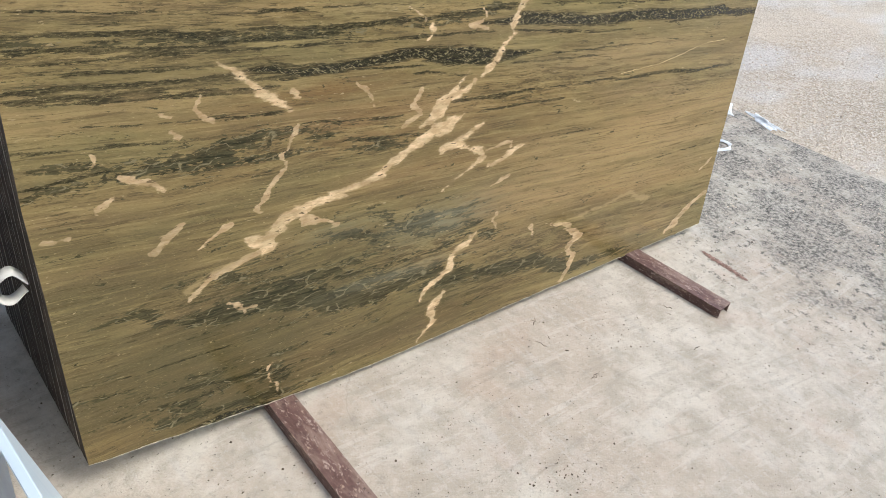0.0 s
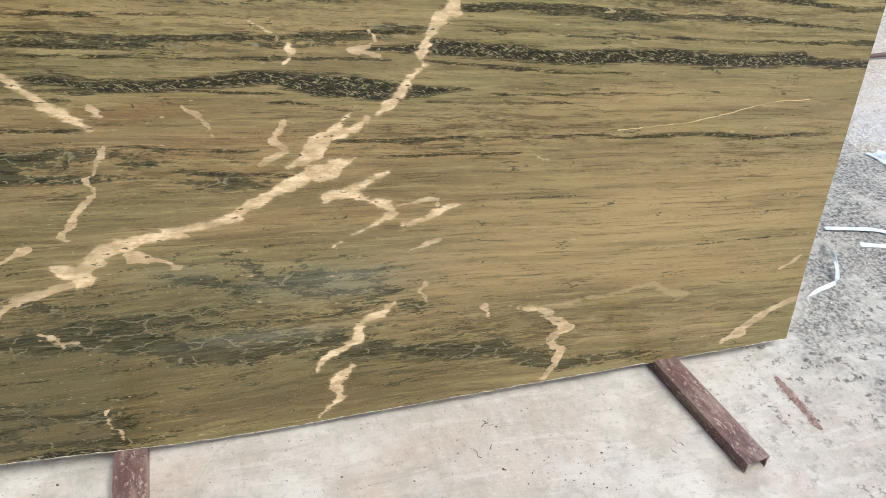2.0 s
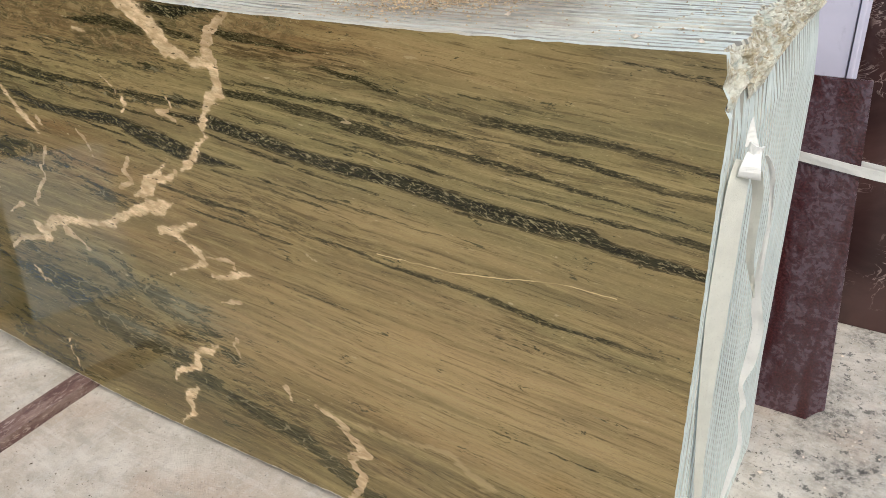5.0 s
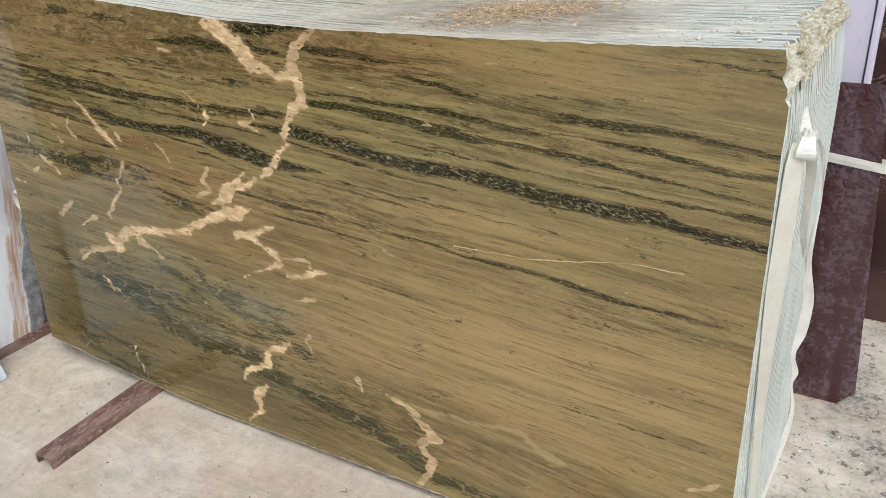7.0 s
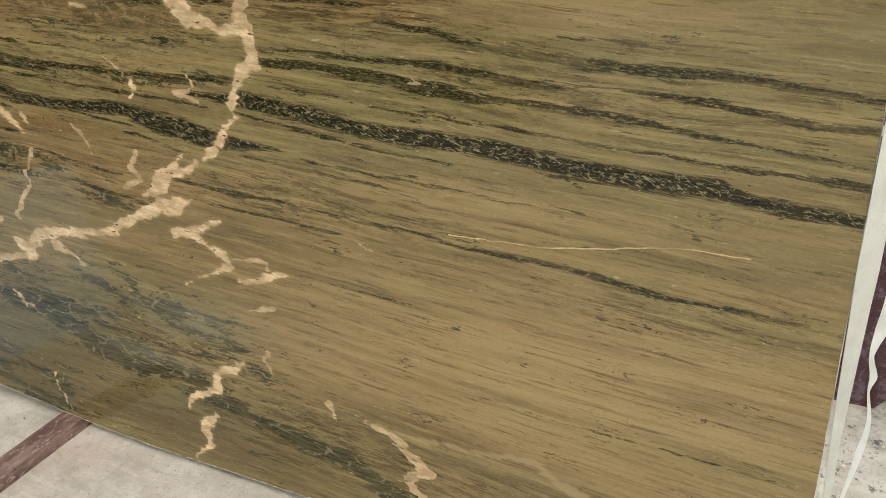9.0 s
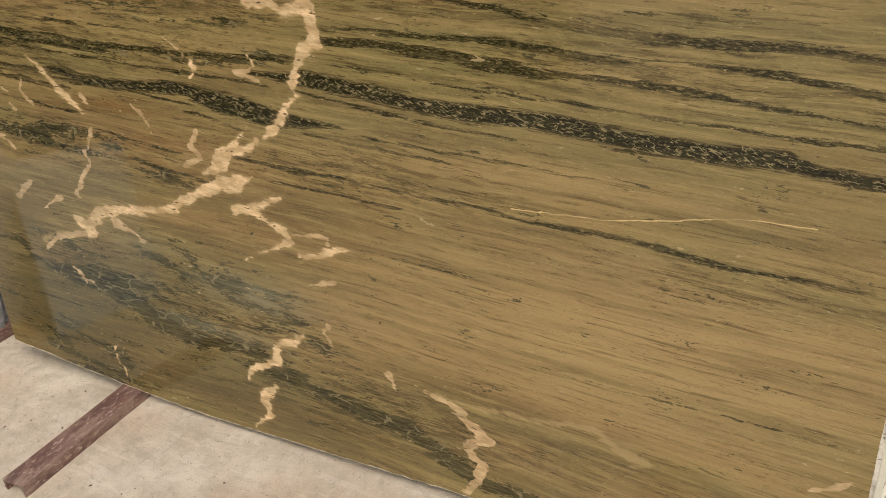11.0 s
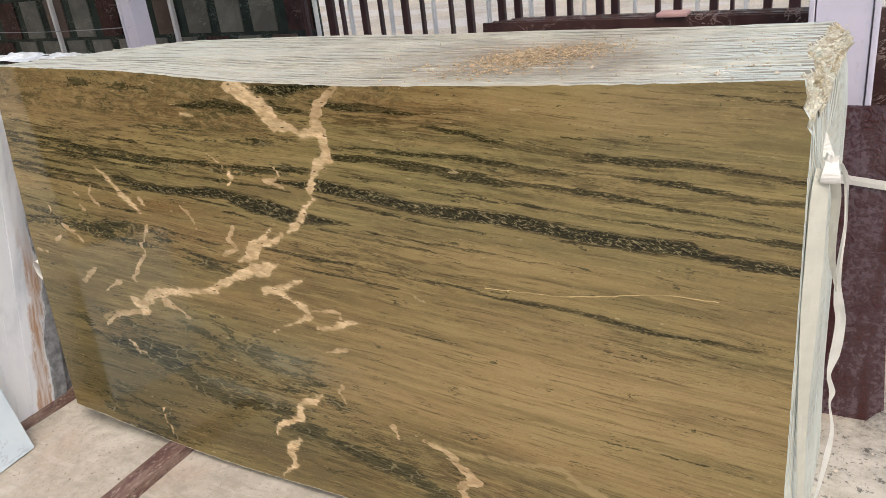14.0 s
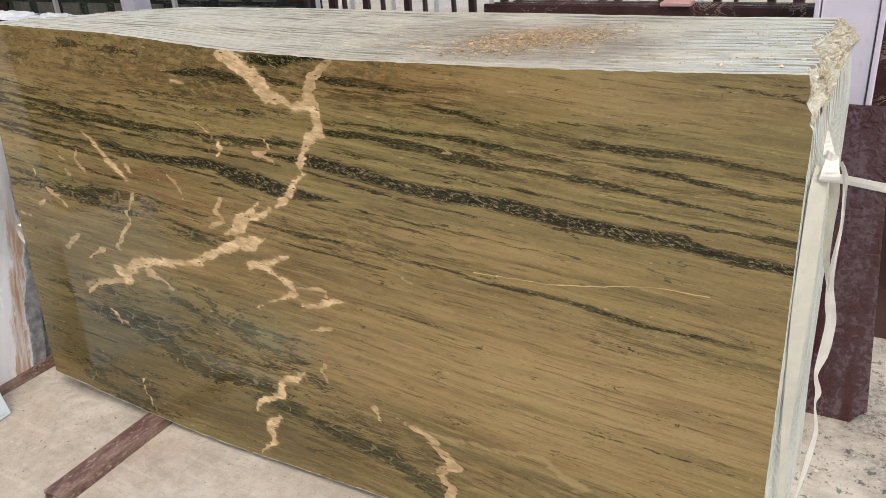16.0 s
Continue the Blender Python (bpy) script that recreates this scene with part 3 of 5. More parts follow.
def value_noise(x, y, seed=0, octaves=4):
    """Smooth lattice noise in about -1..1 on arrays."""
    total, amp, norm = np.zeros_like(x), 1.0, 0.0
    rng = np.random.RandomState(seed)
    table = rng.uniform(-1, 1, (64, 64))
    for o in range(octaves):
        xi, yi = np.floor(x).astype(int), np.floor(y).astype(int)
        fx, fy = x - xi, y - yi
        fx, fy = fx * fx * (3 - 2 * fx), fy * fy * (3 - 2 * fy)
        a, b = table[xi % 64, yi % 64], table[(xi + 1) % 64, yi % 64]
        c, d = table[xi % 64, (yi + 1) % 64], table[(xi + 1) % 64, (yi + 1) % 64]
        total += amp * ((a * (1 - fx) + b * fx) * (1 - fy) + (c * (1 - fx) + d * fx) * fy)
        norm += amp
        x, y, amp = x * 2.03 + 11.3, y * 2.03 + 5.7, amp * 0.55
    return total / norm


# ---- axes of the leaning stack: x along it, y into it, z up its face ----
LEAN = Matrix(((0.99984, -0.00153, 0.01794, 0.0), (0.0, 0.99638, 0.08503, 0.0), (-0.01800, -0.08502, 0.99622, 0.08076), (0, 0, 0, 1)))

# ---- ground and floor ----
def ground():
    bm = bmesh.new()
    xs = [-300, -60, -15, 3.0, 4, 5, 6.5, 9, 14, 30, 80, 300]
    ys = [-300, -60, -15, -5, -2, -1, 0, 1, 2, 3, 5, 8, 15, 60, 300]
    grid = [[bm.verts.new((x, y, -0.035 + (0.02 * noise.noise((x * 0.7, y * 0.7, 3)) if abs(x) < 20 and abs(y) < 20 else 0))) for y in ys] for x in xs]
    for i in range(len(xs) - 1):
        for j in range(len(ys) - 1):
            bm.faces.new((grid[i][j], grid[i + 1][j], grid[i + 1][j + 1], grid[i][j + 1]))
    tagged(part("ground", bm, GRAVEL), "pale sandy gravel yard, damp in places", "ground", kind="structure")


def floor():
    bm = bmesh.new()
    edge = []
    for k in range(61):
        y = -6 + 12 * k / 60
        x = 3.72 - 0.06 * (y - 0.2) ** 2 * (0.25 if abs(y) < 3 else 0.1) + 0.10 * noise.noise((y * 1.7, 0.3, 7)) + 0.05 * noise.noise((y * 6, 4, 1))
        edge.append((x, y))
    top = [bm.verts.new((x, y, 0)) for x, y in edge]
    low = [bm.verts.new((x + 0.03, y, -0.09)) for x, y in edge]
    back = [bm.verts.new((-9, y, 0)) for _, y in edge]
    for k in range(60):
        bm.faces.new((back[k], top[k], top[k + 1], back[k + 1]))
        bm.faces.new((top[k], low[k], low[k + 1], top[k + 1]))
    tagged(part("floor", bm, CONCRETE), "pale rough concrete floor with a worn grey apron", "floor", kind="structure")


ground()
floor()


# ---- steel rails under the stacks ----
def channel_rail(x, y0, y1, width=0.076, height=0.037, turn=0.0):
    """A steel channel lying with its web up and its open side down."""
    t = 0.006
    bm = bmesh.new()
    prof = [(-width / 2, 0), (-width / 2, height), (width / 2, height), (width / 2, 0), (width / 2 - t, 0), (width / 2 - t, height - t), (-width / 2 + t, height - t), (-width / 2 + t, 0)]
    n = 24
    rings = []
    for k in range(n + 1):
        y = y0 + (y1 - y0) * k / n
        rings.append([bm.verts.new((px + 0.0012 * noise.noise((y * 9, px * 30, pz * 30)), y, pz)) for px, pz in prof])
    for a, b in zip(rings, rings[1:]):
        for i in range(8):
            bm.faces.new((a[i], b[i], b[(i + 1) % 8], a[(i + 1) % 8]))
    for r, flip in ((rings[0], True), (rings[-1], False)):
        for q in ((0, 1, 6, 7), (1, 2, 5, 6), (2, 3, 4, 5)):
            f = [r[i] for i in q]
            bm.faces.new(f[::-1] if flip else f)
    bmesh.ops.recalc_face_normals(bm, faces=bm.faces[:])
    ob = part("steel_rail", bm, RAIL)
    ob.matrix_world = pose(x, 0, 0, 0, 0, turn)
    return tagged(ob, "scuffed red-oxide painted steel channel rail on the floor", "rail", "rails under the slabs")


channel_rail(0.512, -0.422, 1.1, 0.078, turn=0.5)
channel_rail(2.017, -0.408, 1.1, 0.076, turn=7.0)
channel_rail(-0.21, -0.35, 1.1, 0.076, turn=-2.0)


# ---- the banded slab ----
COUNT, THICK = 34, 0.0215


def bottom_z(x):
    return np.interp(x, [-0.05, 0, 0.35, 0.63, 0.87, 1.3, 1.7, 2.17, 2.5], [0.004, 0, -0.024, -0.040, -0.043, -0.030, -0.020, -0.010, 0.0])


def top_z(x):
    return np.interp(x, [-0.1, 0.06, 0.58, 1.0, 1.36, 1.67, 1.94, 2.17, 2.45], [1.243, 1.244, 1.240, 1.218, 1.216, 1.224, 1.232, 1.242, 1.256])


def stack_top(x, y):
    """Top of the stack: the sag of the front slab dies out towards the back."""
    s = y / 0.735
    back = np.interp(x, [-0.24, 0.18, 0.55, 0.9, 1.24, 1.5, 1.8, 2.1, 2.31, 2.45], [1.219, 1.246, 1.256, 1.264, 1.265, 1.273, 1.277, 1.283, 1.289, 1.292])
    return float(top_z(x) * (1 - s) + back * s)


def left_x(z):
    return np.interp(z, [-0.05, 0, 0.25, 0.5, 0.7, 0.9, 1.25], [0.0, 0.0, -0.014, -0.024, -0.034, -0.036, -0.03])


def right_x(z):
    return np.interp(z, [-0.05, 0, 0.29, 0.7, 0.93, 1.09, 1.15, 1.165, 1.18, 1.20, 1.22, 1.26], [2.451, 2.449, 2.432, 2.420, 2.413, 2.408, 2.407, 2.398, 2.401, 2.388, 2.393, 2.384])


NX, NZ = 860, 440
U, Vv = np.meshgrid(np.linspace(0, 1, NX), np.linspace(0, 1, NZ), indexing="ij")
Zr = Vv * 1.25
Xr = left_x(Zr) * (1 - U) + right_x(Zr) * U
GX = Xr
GZ = bottom_z(GX) * (1 - Vv) + top_z(GX) * Vv
GX = GX + np.where((U == 1) & (Vv > 0), 0.0010 * value_noise(Vv * 60, U, 5), 0)
GZ = GZ + np.where(Vv == 0, 0.003 * value_noise(U * 90, Vv, 6), 0) + np.where(Vv == 1, 0.002 * value_noise(U * 80, Vv, 8), 0)
# grain coordinate: the layering dips gently to the right, more at the lower left
FLOW = GZ + 0.055 * GX + 0.10 * np.maximum(0, 0.75 - GZ) * np.maximum(0, 1.3 - GX) + 0.010 * value_noise(GX * 3, GZ * 7, 11)
# the veins are offset from layer to layer, in small steps along the grain
LAYER = FLOW * 48 + 1.5 * value_noise(GX * 9, GZ * 5, 31, 2)
RISE = np.clip((LAYER - np.floor(LAYER) - 0.5) * 4 + 0.5, 0, 1)
SHIFT = 1.7 * np.random.RandomState(17).uniform(-1, 1, 400) ** 3
LAYER = np.floor(LAYER).astype(int) + 100
WX = GX + 0.009 * (SHIFT[LAYER] * (1 - RISE) + SHIFT[LAYER + 1] * RISE) + 0.008 * value_noise(GX * 22, GZ * 40, 21, 4)
WZ = GZ + 0.007 * value_noise(GX * 20, GZ * 34, 22, 4)
FIELDS = {k: np.full(GX.shape, -0.08) for k in ("vein", "vein_thin", "hair", "pale", "band", "band_mid", "band_soft")}
FIELDS["cloud"], FIELDS["warm"], FIELDS["light"], FIELDS["busy"], FIELDS["deep"], FIELDS["swirl"], FIELDS["mist"], FIELDS["olive"] = (np.zeros(GX.shape) for _ in range(8))


SWELL = np.clip(1.0 + 0.85 * value_noise(GX * 15, GZ * 26, 41, 3), 0.45, 1.55)


def stroke(field, points, x, z):
    """Inside a tapering line that swells and pinches: its half-width less the distance from its middle."""
    swell = 1 + (SWELL - 1) * min(1.0, max(h for _, _, h in points) / 0.022)
    for (x0, z0, h0), (x1, z1, h1) in zip(points, points[1:]):
        dx, dz = x1 - x0, z1 - z0
        t = np.clip(((x - x0) * dx + (z - z0) * dz) / (dx * dx + dz * dz + 1e-12), 0, 1)
        d = np.hypot(x - x0 - t * dx, z - z0 - t * dz)
        np.maximum(FIELDS[field], (h0 + (h1 - h0) * t) * swell - d, out=FIELDS[field])


def vein(points):
    stroke("vein", [(x, z, h * 0.78 + 0.0002) for x, z, h in points], WX, WZ)


def true_vein(points):
    stroke("vein", [(x, z, h * 0.85) for x, z, h in points], GX, GZ)


def thin_vein(points):
    stroke("vein_thin", [(x, z, h * 0.8 - 0.0012) for x, z, h in points], WX, WZ)


def hairline(points):
    p = np.array(points)
    d = GZ - np.interp(GX, p[:, 0], p[:, 1])
    inside = (GX > p[0, 0]) & (GX < p[-1, 0]) & (np.abs(d) < np.abs(FIELDS["hair"]))
    FIELDS["hair"] = np.where(inside, d, FIELDS["hair"])


def pale(points):
    stroke("pale", points, WX, WZ)


def band(points, soft=False, heart=False):
    """A dark layer that follows the grain, tapering at both ends."""
    p = np.array(points)
    first, last = p[0], p[-1]
    run = last[0] - first[0]
    x = GX + 1.5 * (WX - GX)
    mid = np.interp(x, p[:, 0], p[:, 1])
    half = np.interp(x, p[:, 0], p[:, 2])
    over = np.maximum(np.maximum(first[0] - x, x - last[0]), 0)
    half = half + (0.003 if heart else 0.0)
    v = half - np.abs(GZ + 0.35 * (WZ - GZ) - mid) - over * 0.12
    name = "band_soft" if soft else "band" if heart else "band_mid"
    np.maximum(FIELDS[name], v, out=FIELDS[name])


def cloud(points):
    for x, z, h in points:
        FIELDS["cloud"] = np.maximum(FIELDS["cloud"], 0.62 * np.exp(-((WX - x) / 0.13) ** 2 - ((WZ - z + 0.1 * (WX - x)) / (h * 1.25)) ** 2))


def tint(field, x, z, rx, rz, amount=1.0):
    FIELDS[field] = np.maximum(FIELDS[field], amount * np.exp(-((WX - x) / rx) ** 2 - ((WZ - z) / rz) ** 2))


vein([(1.002, 1.214, 0.032), (1.054, 1.179, 0.032), (1.114, 1.138, 0.032), (1.128, 1.109, 0.024), (1.175, 1.109, 0.014), (1.201, 1.095, 0.012), (1.246, 1.097, 0.02)])
thin_vein([(1.338, 1.206, 0.017), (1.285, 1.167, 0.015), (1.263, 1.131, 0.022), (1.267, 1.105, 0.032)])
vein([(1.271, 1.085, 0.021), (1.285, 1.053, 0.013), (1.285, 1.028, 0.018), (1.252, 1.006, 0.011), (1.219, 0.965, 0.008), (1.221, 0.935, 0.011)])
true_vein([(1.24, 1.001, 0.0052), (1.223, 0.966, 0.0045), (1.215, 0.934, 0.0054), (1.227, 0.916, 0.0076)])
true_vein([(1.227, 0.916, 0.0087), (1.194, 0.887, 0.0131), (1.175, 0.853, 0.0122), (1.146, 0.826, 0.0124), (1.125, 0.812, 0.0057)])
true_vein([(1.103, 0.804, 0.0091), (1.085, 0.783, 0.0103), (1.031, 0.764, 0.0093)])
true_vein([(1.082, 0.833, 0.0056), (1.049, 0.801, 0.0091), (1.011, 0.765, 0.0151), (0.988, 0.737, 0.0258), (0.956, 0.714, 0.0166), (0.932, 0.701, 0.006)])
true_vein([(1.078, 0.711, 0.0035), (1.028, 0.691, 0.019), (0.975, 0.68, 0.0239), (0.901, 0.643, 0.0134), (0.844, 0.617, 0.0111), (0.803, 0.589, 0.0112)])
true_vein([(0.819, 0.588, 0.0125), (0.77, 0.578, 0.01), (0.715, 0.569, 0.0076), (0.636, 0.555, 0.0102)])
true_vein([(1.153, 0.672, 0.0047), (1.095, 0.647, 0.0095), (1.011, 0.622, 0.0109), (1.067, 0.621, 0.0145), (1.113, 0.602, 0.0109), (1.154, 0.586, 0.0121), (1.168, 0.569, 0.0158), (1.137, 0.547, 0.011), (1.077, 0.519, 0.0074), (1.028, 0.494, 0.0038)])
thin_vein([(1.178, 0.584, 0.0048), (1.222, 0.59, 0.0084), (1.276, 0.592, 0.0095), (1.281, 0.576, 0.0084)])
true_vein([(1.191, 0.533, 0.0049), (1.241, 0.54, 0.0097), (1.292, 0.566, 0.0084), (1.34, 0.578, 0.0036)])
thin_vein([(1.215, 0.461, 0.0062), (1.285, 0.48, 0.0061)])
vein([(0.706, 0.564, 0.01), (0.606, 0.556, 0.016), (0.537, 0.531, 0.024), (0.473, 0.48, 0.038), (0.438, 0.498, 0.021)])
thin_vein([(0.454, 0.46, 0.02), (0.338, 0.431, 0.014), (0.276, 0.382, 0.007)])
thin_vein([(0.584, 0.515, 0.02), (0.631, 0.504, 0.01), (0.69, 0.469, 0.004)])
vein([(0.38, 0.941, 0.004), (0.422, 0.909, 0.009), (0.483, 0.854, 0.012), (0.551, 0.811, 0.009)])
thin_vein([(0.552, 0.852, 0.011), (0.57, 0.836, 0.008)])
thin_vein([(0.567, 0.767, 0.006), (0.543, 0.723, 0.008), (0.531, 0.665, 0.008), (0.491, 0.621, 0.01), (0.464, 0.578, 0.012)])
thin_vein([(0.387, 0.556, 0.011), (0.306, 0.513, 0.006)])
thin_vein([(0.156, 0.728, 0.006), (0.194, 0.713, 0.014), (0.245, 0.678, 0.004)])
thin_vein([(0.72, 0.855, 0.004), (0.752, 0.824, 0.007), (0.781, 0.782, 0.003)])
thin_vein([(0.928, 0.805, 0.007), (0.901, 0.765, 0.013), (0.922, 0.736, 0.009), (0.871, 0.71, 0.009)])
thin_vein([(0.865, 1.01, 0.004), (0.916, 0.981, 0.004)])
vein([(0.941, 0.97, 0.009), (0.934, 0.93, 0.007)])
thin_vein([(1.1, 0.994, 0.004), (1.109, 0.96, 0.007), (1.068, 0.949, 0.008), (1.121, 0.941, 0.01)])
true_vein([(1.179, 0.313, 0.0086), (1.147, 0.286, 0.0173), (1.089, 0.262, 0.0117), (1.087, 0.216, 0.0207), (1.039, 0.187, 0.009), (0.998, 0.164, 0.0122), (0.979, 0.134, 0.0061)])
vein([(1.069, 0.126, 0.013), (1.03, 0.084, 0.018), (1.038, 0.034, 0.014), (0.989, -0.023, 0.004)])
thin_vein([(1.253, 0.358, 0.01), (1.254, 0.312, 0.006)])
thin_vein([(1.419, 0.265, 0.013), (1.428, 0.232, 0.007)])
thin_vein([(1.517, 0.247, 0.008), (1.568, 0.234, 0.012), (1.629, 0.202, 0.014), (1.676, 0.16, 0.017), (1.619, 0.129, 0.015), (1.666, 0.088, 0.017), (1.651, 0.049, 0.02), (1.625, -0.006, 0.013)])
thin_vein([(2.406, 0.313, 0.008), (2.35, 0.265, 0.008)])
thin_vein([(2.438, 0.151, 0.011), (2.353, 0.128, 0.012), (2.31, 0.098, 0.019), (2.259, 0.051, 0.023), (2.196, 0.022, 0.007)])
thin_vein([(0.483, 0.103, 0.003), (0.479, 0.058, 0.006), (0.504, 0.007, 0.006)])
vein([(0.795, 1.126, 0.005), (0.834, 1.123, 0.005)])
thin_vein([(0.39, 0.317, 0.007), (0.387, 0.339, 0.006), (0.408, 0.305, 0.007)])
thin_vein([(0.204, 0.528, 0.011), (0.237, 0.563, 0.011), (0.289, 0.587, 0.004)])
hairline([(1.721, 0.739, 0.002), (1.81, 0.742, 0.001), (1.937, 0.749, 0.001), (2.068, 0.774, 0.001), (2.166, 0.79, 0.002), (2.266, 0.79, 0.001)])
pale([(1.527, 0.245, 0.004), (1.668, 0.242, 0.004), (1.791, 0.256, 0.004), (1.919, 0.271, 0.009)])
pale([(1.931, 0.264, 0.007), (2.021, 0.221, 0.013)])
band([(1.234, 0.954, 0.016), (1.3, 0.949, 0.017), (1.416, 0.937, 0.017), (1.528, 0.926, 0.015), (1.636, 0.92, 0.017), (1.74, 0.92, 0.016), (1.84, 0.917, 0.017), (1.937, 0.904, 0.017), (2.03, 0.899, 0.017), (2.119, 0.899, 0.017), (2.205, 0.9, 0.016), (2.249, 0.887, 0.01), (2.332, 0.881, 0.011), (2.412, 0.877, 0.011)], heart=True)
band([(0.474, 0.913, 0.007), (0.592, 0.892, 0.009), (0.756, 0.895, 0.014), (0.89, 0.903, 0.015), (0.992, 0.883, 0.024), (1.091, 0.871, 0.025), (1.157, 0.859, 0.02)], heart=True)
band([(1.214, 0.927, 0.003), (1.322, 0.915, 0.004), (1.491, 0.896, 0.003), (1.65, 0.885, 0.003)])
band([(1.317, 0.989, 0.004), (1.454, 0.984, 0.003), (1.584, 0.968, 0.003), (1.739, 0.961, 0.004), (1.799, 0.962, 0.003), (1.838, 0.96, 0.005), (1.933, 0.949, 0.004), (2.024, 0.948, 0.005), (2.113, 0.943, 0.003), (2.24, 0.937, 0.006), (2.32, 0.937, 0.006), (2.414, 0.931, 0.008)])
band([(1.312, 1.035, 0.01), (1.425, 1.038, 0.009), (1.533, 1.03, 0.014), (1.638, 1.018, 0.015), (1.738, 1.011, 0.013), (1.787, 1.005, 0.008), (1.882, 1.008, 0.006), (1.973, 1.001, 0.008), (2.061, 0.999, 0.008), (2.148, 0.984, 0.004), (2.231, 0.978, 0.005), (2.313, 0.968, 0.004), (2.398, 0.962, 0.004)])
band([(1.315, 1.061, 0.004), (1.428, 1.063, 0.005), (1.556, 1.058, 0.006), (1.638, 1.059, 0.007), (1.737, 1.054, 0.008), (1.814, 1.048, 0.007), (1.907, 1.041, 0.004), (2.012, 1.046, 0.003), (2.098, 1.039, 0.006), (2.18, 1.036, 0.007), (2.261, 1.025, 0.008), (2.34, 1.015, 0.007), (2.406, 1.016, 0.006)])
band([(1.599, 1.126, 0.006), (1.688, 1.116, 0.007), (1.736, 1.105, 0.005), (1.811, 1.094, 0.007), (1.921, 1.084, 0.008), (2.008, 1.081, 0.01), (2.092, 1.075, 0.011), (2.172, 1.079, 0.009), (2.25, 1.076, 0.009), (2.328, 1.065, 0.007), (2.406, 1.059, 0.006)])
band([(1.918, 1.119, 0.004), (2.003, 1.12, 0.003), (2.045, 1.115, 0.006), (2.126, 1.116, 0.002)])
band([(2.241, 1.222, 0.002), (2.292, 1.216, 0.004), (2.362, 1.21, 0.004), (2.404, 1.201, 0.003)])
band([(2.302, 1.232, 0.002), (2.342, 1.233, 0.002), (2.39, 1.23, 0.001)])
band([(1.34, 1.166, 0.011), (1.437, 1.164, 0.011), (1.54, 1.156, 0.005)])
band([(-0.04, 1.021, 0.006), (0.238, 0.998, 0.007), (0.495, 0.985, 0.007), (0.729, 0.972, 0.007), (0.947, 0.977, 0.009), (1.148, 0.988, 0.008)], soft=True)
band([(-0.053, 0.988, 0.006), (0.119, 0.977, 0.005), (0.362, 0.967, 0.005), (0.723, 0.946, 0.004), (0.94, 0.94, 0.005), (1.139, 0.93, 0.003)])
band([(-0.02, 0.917, 0.006), (0.206, 0.903, 0.008), (0.419, 0.897, 0.006)])
band([(0.063, 0.9, 0.004), (0.334, 0.877, 0.006), (0.513, 0.87, 0.004)])
band([(1.073, 0.757, 0.0036), (1.228, 0.745, 0.0048), (1.375, 0.742, 0.0030), (1.512, 0.732, 0.0024), (1.643, 0.732, 0.0048), (1.75, 0.717, 0.0054), (1.882, 0.718, 0.0072), (2.005, 0.711, 0.0072), (2.135, 0.694, 0.0060), (2.313, 0.693, 0.0036), (2.418, 0.689, 0.0024)])
band([(-0.095, 0.722, 0.006), (0.148, 0.729, 0.011), (0.429, 0.754, 0.014), (0.582, 0.756, 0.009)], soft=True)
band([(0.392, 0.714, 0.004), (0.641, 0.699, 0.006), (0.754, 0.678, 0.007), (0.887, 0.661, 0.004)], soft=True)
band([(1.385, 0.845, 0.003), (1.553, 0.836, 0.003), (1.724, 0.83, 0.003), (1.868, 0.822, 0.002)])
band([(1.359, 0.584, 0.001), (1.501, 0.574, 0.002), (1.635, 0.571, 0.003)])
band([(0.168, 0.382, 0.015), (0.27, 0.318, 0.021), (0.367, 0.323, 0.034), (0.466, 0.317, 0.042), (0.555, 0.293, 0.043), (0.675, 0.238, 0.045), (0.821, 0.213, 0.032), (0.978, 0.227, 0.029), (1.145, 0.183, 0.018)], soft=True)
band([(0.322, 0.434, 0.012), (0.401, 0.403, 0.016), (0.488, 0.401, 0.01)], soft=True)
band([(0.264, 0.031, 0.016), (0.379, 0.013, 0.019), (0.515, -0.003, 0.019)], soft=True)
band([(1.111, 0.173, 0.015), (1.289, 0.156, 0.024), (1.484, 0.113, 0.032), (1.658, 0.029, 0.027), (1.81, 0.034, 0.017), (1.972, 0.023, 0.01)], soft=True)
band([(0.193, 0.129, 0.008), (0.302, 0.118, 0.01), (0.428, 0.093, 0.007)], soft=True)
band([(0.118, 0.103, 0.007), (0.223, 0.088, 0.01), (0.334, 0.071, 0.008)], soft=True)
band([(0.234, 0.756, 0.01), (0.357, 0.746, 0.013), (0.5, 0.738, 0.008)], soft=True)
band([(1.807, 0.392, 0.001), (1.96, 0.385, 0.001), (2.167, 0.386, 0.002), (2.39, 0.38, 0.001)])
band([(0.835, 1.148, 0.009), (0.942, 1.16, 0.015), (1.039, 1.146, 0.012)])
band([(1.096, 1.202, 0.012), (1.179, 1.198, 0.017), (1.235, 1.214, 0.011)], heart=True)
band([(0.386, 1.208, 0.007), (0.509, 1.205, 0.009), (0.691, 1.189, 0.004)], soft=True)
band([(1.136, 1.161, 0.014), (1.172, 1.148, 0.011)])
band([(0.278, 1.003, 0.004), (0.373, 0.993, 0.004), (0.476, 0.995, 0.003), (0.639, 0.986, 0.004), (0.756, 0.983, 0.005), (0.894, 0.983, 0.007), (1.055, 0.988, 0.006), (1.198, 0.991, 0.009)])
band([(0.371, 0.978, 0.004), (0.473, 0.976, 0.003), (0.614, 0.966, 0.003), (0.731, 0.954, 0.003)])
band([(0.273, 0.976, 0.002), (0.38, 0.97, 0.002)])
